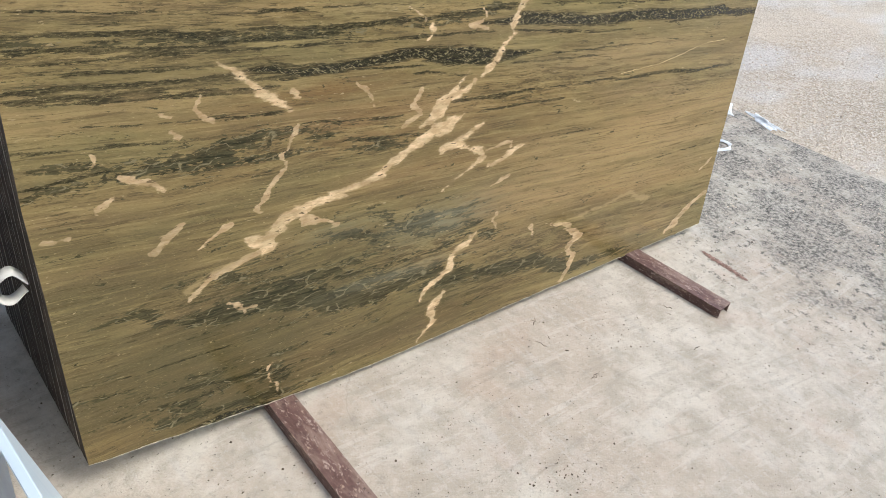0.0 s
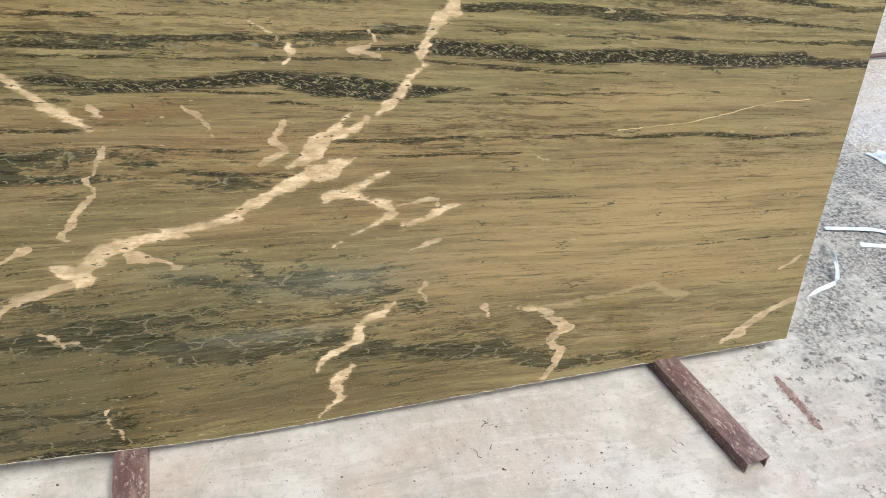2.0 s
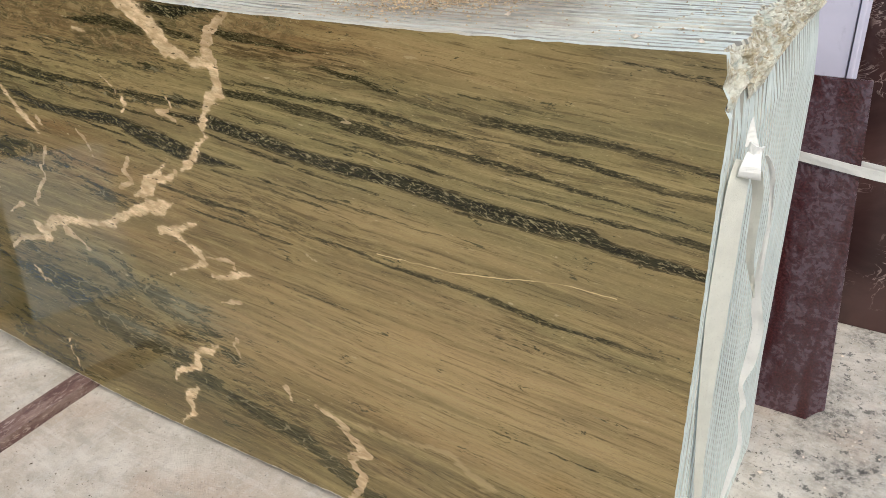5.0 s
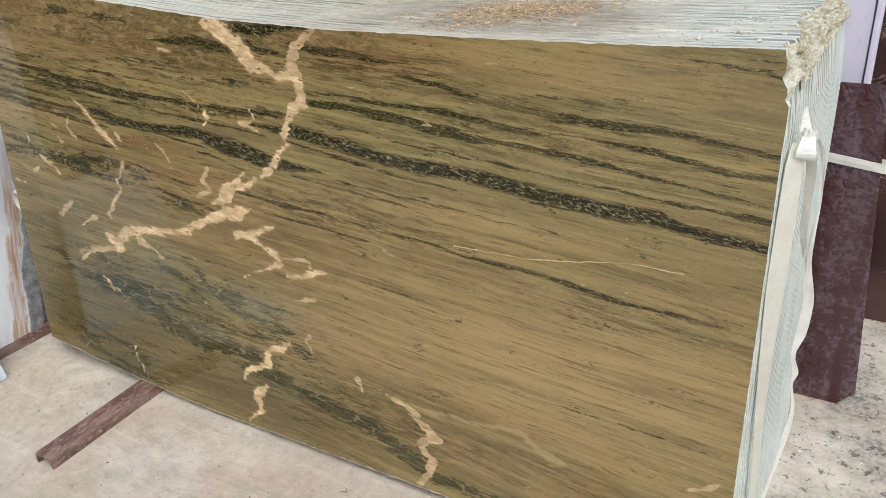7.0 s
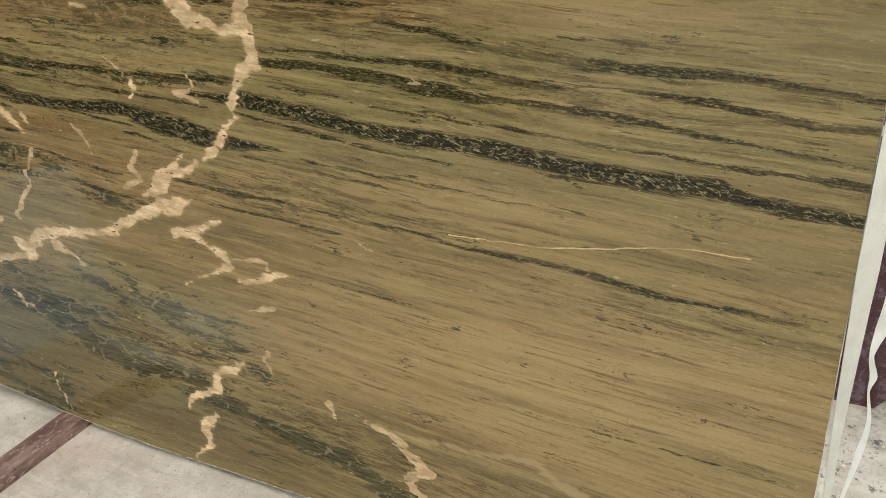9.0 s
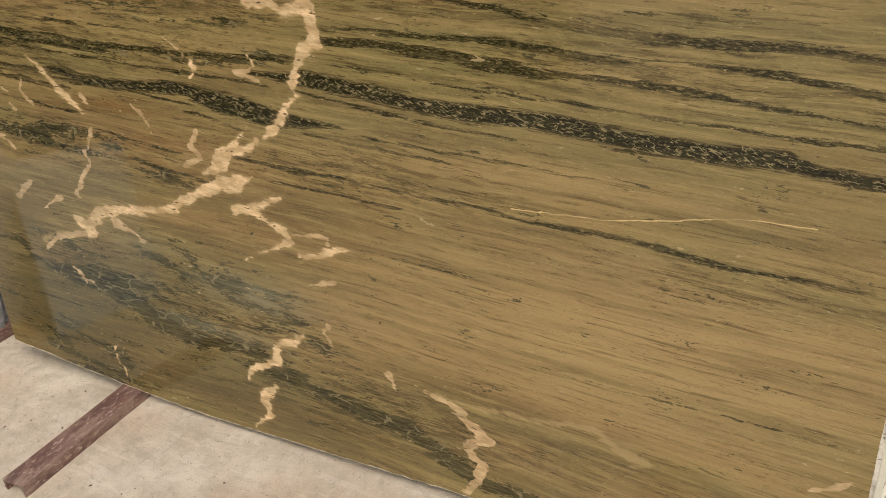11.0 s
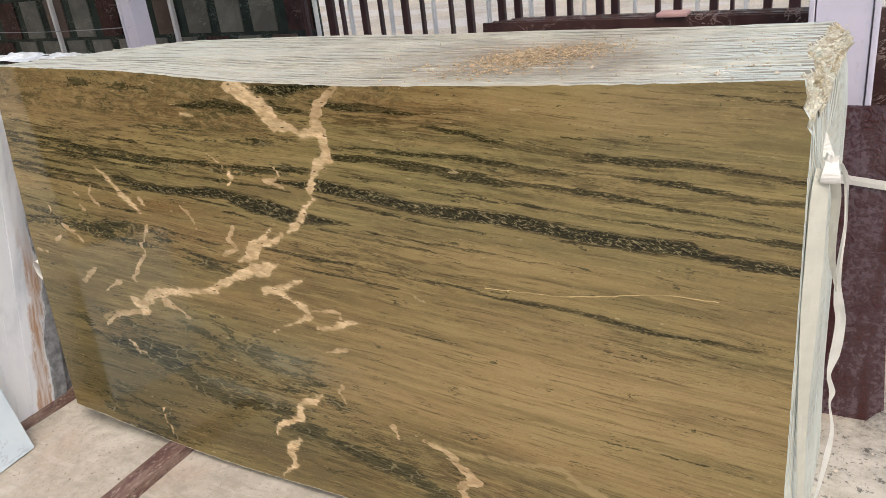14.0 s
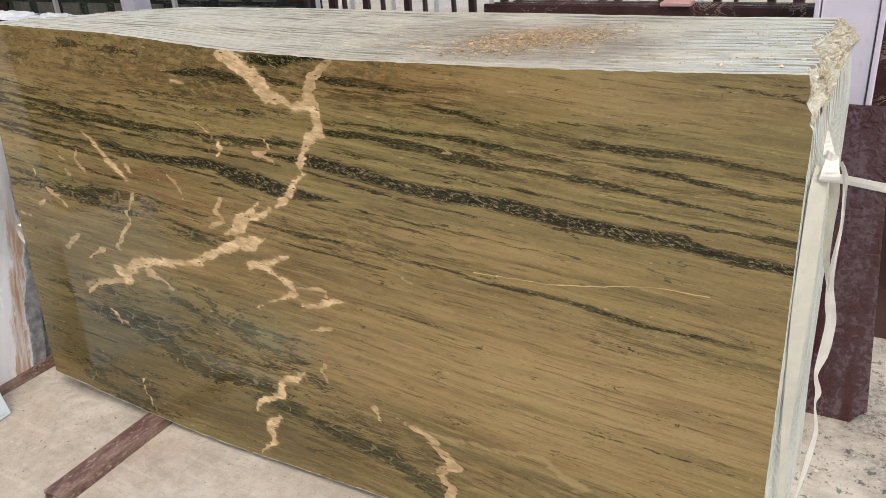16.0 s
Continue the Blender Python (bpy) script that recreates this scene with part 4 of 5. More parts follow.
band([(0.26, 0.901, 0.006), (0.339, 0.901, 0.006), (0.421, 0.9, 0.006), (0.528, 0.886, 0.004), (0.666, 0.885, 0.003), (0.84, 0.873, 0.004), (0.906, 0.867, 0.004)])
band([(0.414, 0.925, 0.002), (0.456, 0.923, 0.007), (0.52, 0.919, 0.006), (0.597, 0.904, 0.004), (0.691, 0.901, 0.005)])
band([(0.257, 0.885, 0.003), (0.375, 0.873, 0.004), (0.481, 0.863, 0.006)])
band([(0.247, 0.828, 0.002), (0.368, 0.821, 0.003), (0.508, 0.806, 0.004)])
band([(0.562, 0.773, 0.003), (0.719, 0.756, 0.004), (0.836, 0.743, 0.003)])
band([(0.768, 0.698, 0.006), (0.848, 0.69, 0.006), (0.946, 0.681, 0.004)])
band([(1.032, 0.754, 0.004), (1.121, 0.75, 0.006), (1.221, 0.742, 0.008)])
band([(0.919, 0.848, 0.004), (1.06, 0.823, 0.004)])
band([(0.286, 1.047, 0.002), (0.512, 1.036, 0.003), (0.587, 1.037, 0.003), (0.795, 1.026, 0.003)])
band([(0.624, 1.08, 0.006), (0.703, 1.082, 0.005), (0.797, 1.081, 0.002)], soft=True)
band([(0.845, 1.051, 0.004), (0.946, 1.058, 0.005), (1.08, 1.064, 0.006)], soft=True)
band([(0.384, 1.066, 0.002), (0.59, 1.062, 0.002), (0.725, 1.058, 0.002)])
band([(1.214, 0.147, 0.01), (1.315, 0.136, 0.017), (1.43, 0.122, 0.016), (1.54, 0.089, 0.012)], soft=True)
band([(1.374, 0.905, 0.003), (1.588, 0.885, 0.003), (1.725, 0.88, 0.003)])
band([(1.239, 0.835, 0.004), (1.4, 0.824, 0.005), (1.583, 0.814, 0.003)])
band([(1.145, 0.708, 0.004), (1.298, 0.706, 0.005), (1.458, 0.696, 0.003)])
band([(2.122, 0.691, 0.004), (2.255, 0.695, 0.005), (2.369, 0.694, 0.004)])
band([(0.464, 0.292, 0.017), (0.64, 0.267, 0.022), (0.858, 0.265, 0.017), (0.992, 0.247, 0.013)], soft=True)
band([(-0.005, 1.079, 0.002), (0.132, 1.065, 0.003), (0.234, 1.056, 0.003), (0.403, 1.039, 0.004), (0.558, 1.034, 0.004)])
band([(-0.013, 1.036, 0.005), (0.078, 1.028, 0.006), (0.177, 1.02, 0.008), (0.284, 1.008, 0.008), (0.389, 1.0, 0.007), (0.464, 1.001, 0.007), (0.672, 0.987, 0.007), (0.828, 0.985, 0.008)])
band([(-0.018, 1.007, 0.006), (0.074, 1.001, 0.006), (0.173, 0.991, 0.007), (0.281, 0.98, 0.006), (0.375, 0.974, 0.005)])
band([(0.37, 0.981, 0.005), (0.438, 0.98, 0.005), (0.53, 0.976, 0.005), (0.672, 0.975, 0.004)])
band([(0.039, 0.961, 0.003), (0.117, 0.954, 0.004), (0.168, 0.949, 0.004), (0.278, 0.94, 0.004), (0.398, 0.934, 0.004)])
band([(-0.031, 0.932, 0.006), (0.063, 0.928, 0.008), (0.165, 0.919, 0.008), (0.276, 0.911, 0.008), (0.397, 0.906, 0.008), (0.448, 0.899, 0.005)])
band([(-0.016, 0.911, 0.003), (0.11, 0.899, 0.004), (0.273, 0.885, 0.005), (0.333, 0.885, 0.005), (0.46, 0.87, 0.006), (0.501, 0.86, 0.004)])
band([(0.392, 0.814, 0.003), (0.514, 0.809, 0.005)])
band([(0.103, 0.849, 0.002), (0.199, 0.835, 0.002)])
band([(-0.032, 0.817, 0.004), (0.046, 0.807, 0.004), (0.151, 0.798, 0.004), (0.265, 0.784, 0.004)])
band([(0.03, 0.772, 0.005), (0.145, 0.752, 0.008), (0.261, 0.738, 0.01), (0.388, 0.738, 0.016), (0.47, 0.738, 0.013)], soft=True)
band([(0.541, 0.742, 0.005), (0.679, 0.716, 0.006), (0.85, 0.687, 0.008)], soft=True)
band([(-0.025, 0.74, 0.003), (0.068, 0.745, 0.007), (0.122, 0.748, 0.005)])
band([(-0.026, 0.239, 0.003), (0.147, 0.217, 0.003), (0.287, 0.214, 0.003), (0.438, 0.205, 0.002)])
band([(-0.008, 0.2, 0.006), (0.143, 0.172, 0.007), (0.357, 0.138, 0.007), (0.485, 0.13, 0.006)], soft=True)
band([(0.349, -0.012, 0.012), (0.481, -0.036, 0.014)], heart=True)
thin_vein([(0.332, 0.876, 0.004), (0.323, 0.853, 0.005), (0.33, 0.838, 0.005), (0.356, 0.814, 0.008)])
thin_vein([(0.252, 0.846, 0.006), (0.269, 0.837, 0.007)])
thin_vein([(0.267, 0.807, 0.006), (0.289, 0.789, 0.008)])
thin_vein([(0.104, 0.789, 0.007), (0.105, 0.765, 0.007)])
thin_vein([(0.103, 0.662, 0.009), (0.137, 0.685, 0.006)])
thin_vein([(-0.008, 0.622, 0.007), (0.039, 0.614, 0.006)])
thin_vein([(0.374, 0.326, 0.004), (0.396, 0.31, 0.006), (0.442, 0.305, 0.004)])
pale([(0.417, 0.459, 0.005), (0.33, 0.439, 0.007), (0.272, 0.403, 0.007)])
cloud([(0.688, 0.451, 0.031), (0.827, 0.412, 0.053), (0.977, 0.388, 0.065), (1.105, 0.36, 0.054), (1.209, 0.301, 0.03)])
tint("swirl", 0.45, 1.18, 0.75, 0.075, 1.0)
tint("swirl", 1.25, 1.20, 0.25, 0.05, 0.9)
tint("swirl", 0.95, 1.12, 0.20, 0.06, 0.7)
tint("busy", 0.3, 1.0, 0.9, 0.13, 0.65)
tint("busy", 0.9, 1.12, 0.5, 0.10, 0.85)
tint("busy", 1.4, 1.14, 0.35, 0.06, 0.9)
tint("busy", 1.9, 1.03, 0.7, 0.07, 0.6)
tint("busy", 1.35, 0.76, 0.40, 0.07, 0.75)
tint("busy", 0.5, 0.72, 0.6, 0.08, 0.65)
tint("busy", 0.5, 0.35, 0.6, 0.10, 0.6)
tint("busy", 0.3, 0.10, 0.5, 0.09, 0.3)
tint("busy", 1.35, 0.15, 0.5, 0.10, 0.9)
tint("busy", 1.0, 0.30, 0.3, 0.12, 0.8)
tint("busy", 2.2, 0.14, 0.3, 0.07, 0.5)
tint("busy", 2.2, 0.66, 0.35, 0.06, 0.5)
tint("deep", 0.25, 0.18, 0.55, 0.22, 0.95)
tint("deep", 0.5, 0.34, 0.5, 0.16, 0.7)
tint("deep", 0.15, 0.60, 0.45, 0.16, 0.45)
tint("deep", 1.0, 0.10, 0.6, 0.14, 0.75)
tint("deep", 0.35, 0.02, 0.35, 0.06, 1.0)
tint("deep", 0.1, 0.40, 0.3, 0.25, 0.6)
tint("warm", 1.55, 0.78, 0.5, 0.05, 0.35)
tint("warm", 0.95, 0.55, 0.35, 0.06, 0.3)
tint("warm", 2.0, 0.36, 0.3, 0.03, 0.3)
tint("cloud", 0.62, 0.32, 0.32, 0.10, 0.6)
tint("cloud", 0.35, 0.06, 0.30, 0.04, 0.6)
tint("cloud", 0.35, 0.72, 0.30, 0.05, 0.45)
tint("cloud", 1.05, 0.20, 0.25, 0.08, 0.5)
tint("warm", 0.62, 0.84, 0.22, 0.035, 0.9)
tint("warm", 1.48, 1.18, 0.28, 0.05, 0.85)
tint("warm", 0.75, 1.12, 0.40, 0.05, 0.7)
tint("warm", 0.5, 1.16, 0.6, 0.06, 0.5)
tint("warm", 0.9, 0.70, 0.5, 0.06, 0.4)
tint("warm", 0.4, 0.06, 0.5, 0.06, 0.4)
tint("warm", 1.9, 0.30, 0.5, 0.10, 0.3)
tint("warm", 0.30, 1.19, 0.25, 0.04, 0.55)
tint("warm", 1.0, 0.06, 0.5, 0.04, 0.45)
tint("warm", 1.75, 0.17, 0.10, 0.02, 0.6)
tint("warm", 1.2, 0.60, 0.40, 0.08, 0.5)
tint("warm", 0.75, 0.76, 0.30, 0.05, 0.5)
tint("warm", 1.75, 0.28, 0.40, 0.05, 0.4)
tint("olive", 2.15, 0.98, 0.60, 0.22, 0.75)
tint("olive", 1.75, 1.02, 0.40, 0.10, 0.5)
tint("olive", 0.3, 0.95, 0.45, 0.12, 0.5)
tint("mist", 1.04, 0.40, 0.20, 0.055, 0.9)
tint("mist", 0.88, 0.26, 0.20, 0.022, 0.8)
tint("mist", 0.70, 0.46, 0.14, 0.03, 0.5)
tint("light", 2.05, 0.45, 0.55, 0.20, 0.9)
tint("light", 1.60, 0.40, 0.40, 0.14, 0.6)
tint("light", 1.75, 0.80, 0.50, 0.06, 0.6)
tint("deep", 0.15, 0.45, 0.25, 0.30, 0.6)
tint("light", 1.55, 0.55, 0.40, 0.10, 0.45)
tint("light", 2.05, 1.19, 0.40, 0.05, 0.55)
tint("light", 1.6, 1.085, 0.30, 0.012, 0.7)
tint("light", 0.35, 1.16, 0.40, 0.06, 0.45)
tint("light", 0.5, 1.07, 0.45, 0.04, 0.45)
tint("light", 0.2, 0.86, 0.35, 0.03, 0.4)
tint("light", 2.0, 0.82, 0.50, 0.03, 0.4)


def banded_slab():
    n = NX * NZ
    front = np.stack([GX, np.zeros_like(GX), GZ], -1).reshape(-1, 3)
    idx = np.arange(n).reshape(NX, NZ)
    quads = np.stack([idx[:-1, :-1], idx[1:, :-1], idx[1:, 1:], idx[:-1, 1:]], -1).reshape(-1, 4)
    rim = np.concatenate([idx[:, 0], idx[-1, 1:], idx[-2::-1, -1], idx[0, -2:0:-1]])
    back = front[rim] + np.array([0, THICK, 0])
    m = len(rim)
    a, b = rim, np.roll(rim, -1)
    c, d = n + (np.arange(m) + 1) % m, n + np.arange(m)
    sides = np.stack([a, d, c, b], -1)
    me = bpy.data.meshes.new("polished_face")
    me.from_pydata(front.tolist(), [], quads.tolist())
    me.materials.append(ONYX)
    for name, field in FIELDS.items():
        at = me.attributes.new(name, "FLOAT", "POINT")
        at.data.foreach_set("value", field.reshape(-1).astype(np.float32))
    uv = me.uv_layers.new(name="flow")
    flat = np.stack([GX, FLOW], -1).reshape(-1, 2)
    loops = np.zeros(len(me.loops), dtype=np.int32)
    me.loops.foreach_get("vertex_index", loops)
    uv.data.foreach_set("uv", flat[loops].astype(np.float32).reshape(-1))
    me.validate()
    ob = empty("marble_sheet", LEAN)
    face = new("polished_face", me)
    face.parent = ob
    rims = {"sawn_edge": (0, NX + NZ - 2), "top_edge": (NX + NZ - 2, 2 * NX + NZ - 3), "end_edge": (2 * NX + NZ - 3, m)}
    for name, (i0, i1) in rims.items():
        ids = [i % m for i in range(i0, i1 + 1)]
        pts = [tuple(front[rim[i]]) for i in ids] + [tuple(back[i]) for i in ids]
        k = len(ids)
        em = bpy.data.meshes.new(name)
        em.from_pydata(pts, [], [(i, k + i, k + i + 1, i + 1) for i in range(k - 1)])
        # the left end takes the brown with shade in it
        em.materials.append(END_SHADED if name == "end_edge" else SAWN)
        new(name, em).parent = ob
    # chipped lower arris: a thin pale strip of uneven height
    bm = bmesh.new()
    strip = []
    for i in range(0, NX, 1):
        x, z = float(GX[i, 0]), float(GZ[i, 0])
        h = 0.0022 + 0.0022 * max(-0.6, noise.noise((x * 23, 1, 1))) + 0.0035 * max(0.0, noise.noise((x * 60, 4, 2)) - 0.25)
        strip.append((bm.verts.new((x, 0.003, z - 0.001)), bm.verts.new((x, -0.0006, z)), bm.verts.new((x, -0.0006, z + h))))
    for a, b in zip(strip, strip[1:]):
        bm.faces.new((a[0], b[0], b[1], a[1]))
        bm.faces.new((a[1], b[1], b[2], a[2]))
    part("chipped_edge", bm, CHIPPED, ob, "pale chipped lower edge")
    bm = bmesh.new()
    bm.faces.new([bm.verts.new(tuple(back[i])) for i in range(m - 1, -1, -4)])
    part("back_face", bm, UNPOLISHED, ob)
    tagged(ob, "polished olive-brown banded marble slab with cream veins, front of the stack", "stone sheet", "slabs of the banded stack")


banded_slab()


def skew(y):
    """The end of the stack runs out a little behind the front slab."""
    return float(np.interp(y, [0, 0.02, 0.10, 0.32, 0.5, 0.8], [0, 0.001, 0.007, 0.017, 0.023, 0.028]))


def broken_edge(y):
    """Where the knocked-off upper corner begins on the end, and how far in on top."""
    low = float(np.interp(y, [0, 0.03, 0.07, 0.11, 0.20, 0.30, 0.45, 0.60, 0.8], [1.160, 1.170, 1.205, 1.165, 1.175, 1.205, 1.228, 1.240, 1.255]))
    inset = float(np.interp(y, [0, 0.06, 0.10, 0.16, 0.25, 0.35, 0.45, 0.55, 0.66, 0.8], [0.022, 0.030, 0.014, 0.022, 0.050, 0.066, 0.058, 0.046, 0.052, 0.03]))
    return low, inset


def crumbled_corner():
    """The rough broken surface that runs across the slabs' upper corners."""
    bm = bmesh.new()
    n, m = 190, 26
    rows = []
    for i in range(n + 1):
        y = 0.001 + 0.735 * i / n
        low, inset = broken_edge(y)
        high = stack_top(2.39, y) + 0.001
        row = []
        for j in range(m + 1):
            f = j / m
            edge = min(1.0, 5 * f, 5 * (1 - f)) * min(1.0, 8 * (1 - i / n))
            k = noise.fractal((y * 24, f * 3.2, 1.7), 0.7, 2.2, 5) + 0.8 * abs(noise.noise((y * 55, f * 6, 8)))
            k += 0.5 * (noise.cell((y * 70, f * 7, 3)) - 0.5)
            out = -0.004 + edge * (0.006 + 0.0105 * k)
            x = 2.408 + skew(y) - inset * f + out * (0.85 + 0.5 * min(1.0, y / 0.3))
            if y < 0.022:
                x += (float(right_x(low + (high - low) * f)) - x) * (1 - y / 0.022)
            z = low + (high - low) * f + out * (0.5 + 0.4 * min(1.0, y / 0.3)) - (0.004 if f > 0.97 else 0)
            row.append(bm.verts.new((x, y + 0.003 * noise.noise((y * 90, f * 9, 5)), z)))
        rows.append(row)
    for a, b in zip(rows, rows[1:]):
        for j in range(m):
            bm.faces.new((a[j], b[j], b[j + 1], a[j + 1]))
    rng = random.Random(5)
    for _ in range(110):
        y = rng.uniform(0.14, 0.66)
        x = 2.40 + skew(y) - rng.random() ** 2 * 0.22
        rock(bm, x, y, stack_top(x, y), rng.uniform(0.0015, 0.0050), rng)
    bmesh.ops.recalc_face_normals(bm, faces=bm.faces[:])
    ob = part("broken_stone", bm, BROKEN)
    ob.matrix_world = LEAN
    tagged(ob, "crumbled tan and greenish stone where the upper corner broke off", "broken stone", kind="stuff")


def stacked_slab(k):
    """One of the slabs behind: sawn edges, uneven top, broken upper corner."""
    y0 = k * 0.0218 + 0.0003 * noise.noise((k * 3.3, 2, 2))
    s = k / COUNT
    bm = bmesh.new()
    n = 40
    dl, dr, dt = 0.002 * noise.noise((k * 1.7, 1, 1)), 0.0005 * noise.noise((k * 2.3, 5, 1)) + skew(y0), 0.006 * noise.noise((k * 1.3, 9, 1))
    outline = []
    for i in range(n + 1):
        x = dl + (2.448 + skew(y0)) * i / n
        outline.append((x, float(bottom_z(x)) - 0.004 * s))
    low, inset = broken_edge(y0)
    for i in range(1, 16):
        z = (low - 0.006) * i / 15
        outline.append((float(right_x(z)) + dr + 0.0006 * noise.noise((z * 14, k * 0.4, 2)), z))
    # the upper corner is knocked off
    high = stack_top(2.39, y0) + dt
    rng = random.Random(k * 7 + 1)
    for i in range(1, 13):
        f = i / 13
        bow = 0.008 * math.sin(math.pi * f) + 0.002 * rng.uniform(-1, 1)
        x = 2.406 + dr - inset * f - bow
        outline.append((x, low + (high - 0.004 - low) * f))
    start = x - 0.006
    for i in range(n + 1):
        x = start + (-0.03 + dl - start) * i / n
        z = stack_top(x, y0) + dt + 0.0025 * noise.noise((x * 16, k * 2.7, 3))
        outline.append((x, z))
    wear = [0.0014 + 0.0010 * noise.noise((x * 9, k * 1.9, 6)) if z > 1.19 else 0.0 for x, z in outline]
    a = [bm.verts.new((x, y0 + w, z)) for (x, z), w in zip(outline, wear)]
    b = [bm.verts.new((x, y0 + THICK - w, z)) for (x, z), w in zip(outline, wear)]
    bm.faces.new(a)
    bm.faces.new(b[::-1])
    rim = bmesh.new()
    ra, rb = [rim.verts.new(v.co) for v in a], [rim.verts.new(v.co) for v in b]
    m = len(outline)
    for i in range(m):
        f = rim.faces.new((ra[i], rb[i], rb[(i + 1) % m], ra[(i + 1) % m]))
        if n + 14 < i < n + 28:
            f.material_index = 1
        # the last face is the left end, darkened as if shaded
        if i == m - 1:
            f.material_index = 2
    bmesh.ops.recalc_face_normals(rim, faces=rim.faces[:])
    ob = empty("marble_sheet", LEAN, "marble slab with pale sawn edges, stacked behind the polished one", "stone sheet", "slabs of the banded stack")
    part("sawn_face", bm, UNPOLISHED, ob)
    part("sawn_edge", rim, [SAWN, BROKEN, END_SHADED], ob)


for k in range(1, COUNT):
    stacked_slab(k)
crumbled_corner()


# ---- neighbouring white stack: consecutive cuts of one block, so its end reads as one face ----
def white_stack():
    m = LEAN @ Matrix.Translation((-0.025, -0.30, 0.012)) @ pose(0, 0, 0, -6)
    for k in range(28):
        y0 = k * 0.0300
        bm = bmesh.new()
        x1 = -0.16 + 0.002 * noise.noise((k * 0.9, 3, 3)) - (0.02 if k > 12 else 0)
        top = 1.21 + 0.03 * noise.noise((k * 1.1, 1, 7))
        o = [(-2.3, -0.055)] + [(x1 + 0.004 * noise.noise((j * 0.7, k * 0.2, 5)), -0.055 + (top + 0.055) * j / 12) for j in range(13)] + [(-2.3, top)]
        a = [bm.verts.new((x, y0, z)) for x, z in o]
        b = [bm.verts.new((x, y0 + 0.0296, z)) for x, z in o]
        bm.faces.new(a)
        bm.faces.new(b[::-1])
        for i in range(len(o)):
            bm.faces.new((a[i], b[i], b[(i + 1) % len(o)], a[(i + 1) % len(o)]))
        bmesh.ops.recalc_face_normals(bm, faces=bm.faces[:])
        ob = part("white_marble_sheet", bm, WHITE_MARBLE)
        ob.matrix_world = m
        tagged(ob, "white marble slab with grey and rusty veins, stacked upright", "stone sheet", "slabs of the white stack")


white_stack()


def offcut():
    bm = bevelled_box(0, 0.018, -0.45, 0, 0, 0.62, 0.002)
    ob = part("marble_offcut", bm, BLUE_WHITE)
    ob.matrix_world = pose(-0.055, -0.185, 0, 0, -14, 5)
    tagged(ob, "pale bluish white marble offcut leaning near the stack", "stone offcut")


offcut()


# ---- red granite, pillar, dark slabs, fence ----
def red_granite(x0, x1, y, z1):
    bm = bmesh.new()
    o = [(x0, 0.0), (x1 - 0.05, 0.0), (x1 - 0.045, -0.0), (x1 - 0.02, 0.03), (x1, 0.045), (x1 - 0.075, z1), (x0 - 0.05, z1)]
    a = [bm.verts.new((px, 0, pz)) for px, pz in o]
    b = [bm.verts.new((px, 0.02, pz)) for px, pz in o]
    bm.faces.new(a)
    bm.faces.new(b[::-1])
    for i in range(len(o)):
        bm.faces.new((a[i], b[i], b[(i + 1) % len(o)], a[(i + 1) % len(o)]))
    bmesh.ops.recalc_face_normals(bm, faces=bm.faces[:])
    ob = part("granite_sheet", bm, RED_GRANITE)
    ob.matrix_world = pose(0, y, 0.0, -12, 0, 0)
    tagged(ob, "polished dark red granite slab with greyish lilac swirls, standing on the floor", "stone sheet", "red granite slabs")


red_granite(1.9, 2.635, 0.93, 0.985)


def pillar(x0, x1, y0, y1, z1):
    ob = empty("steel_column", None, "lilac-white painted steel column with raised flanges", "column", "columns")
    ob.location = ((x0 + x1) / 2, (y0 + y1) / 2, 0)
    w, d = (x1 - x0) / 2, (y1 - y0) / 2
    part("web", bevelled_box(-w + 0.012, w - 0.012, -d + 0.01, d - 0.01, 0, z1, 0.002), PAINT_WHITE, ob)
    for sx in (-1, 1):
        part("flange", bevelled_box(sx * w - 0.008, sx * w + 0.008, -d, d, 0, z1, 0.002), PAINT_WHITE, ob)
    return ob


pillar(2.31, 2.49, 1.3, 1.45, 3.9)
pillar(-2.34, -2.22, 2.6, 2.75, 3.9)

for k in range(5):
    bm = bevelled_box(1.04 + 0.03 * k, 2.75 - 0.1 * k, 0, 0.022, 0, 1.166 + 0.008 * noise.noise((k * 3.1, 0, 0)), 0.002)
    ob = part("dark_marble_sheet", bm, DARK_MARBLE)
    ob.matrix_world = pose(0, 1.5 + 0.03 * k, 0, -4)
    tagged(ob, "dark marble slab with fine pale veins, leaning upright", "stone sheet", "dark slabs")


def fence():
    f = empty("bar_fence", None, "open fence of maroon and white upright steel bars", "fence")
    part("rail", bevelled_box(-1.36, 3.2, 3.40, 3.44, 0.15, 0.19, 0.003), MAROON, f)
    part("rail", bevelled_box(-1.36, 3.2, 3.40, 3.44, 1.95, 1.99, 0.003), MAROON, f)
    x, k = -1.33, 0
    rng = random.Random(4)
    while x < 3.2:
        w = 0.018 if k % 3 == 1 else rng.choice((0.02, 0.03, 0.045, 0.06))
        part("bar", bevelled_box(x, x + w, 3.39, 3.43, 0, 2.1, 0.003), POLE_WHITE if k % 3 == 1 else MAROON, f)
        x += w + rng.uniform(0.05, 0.12)
        k += 1


fence()


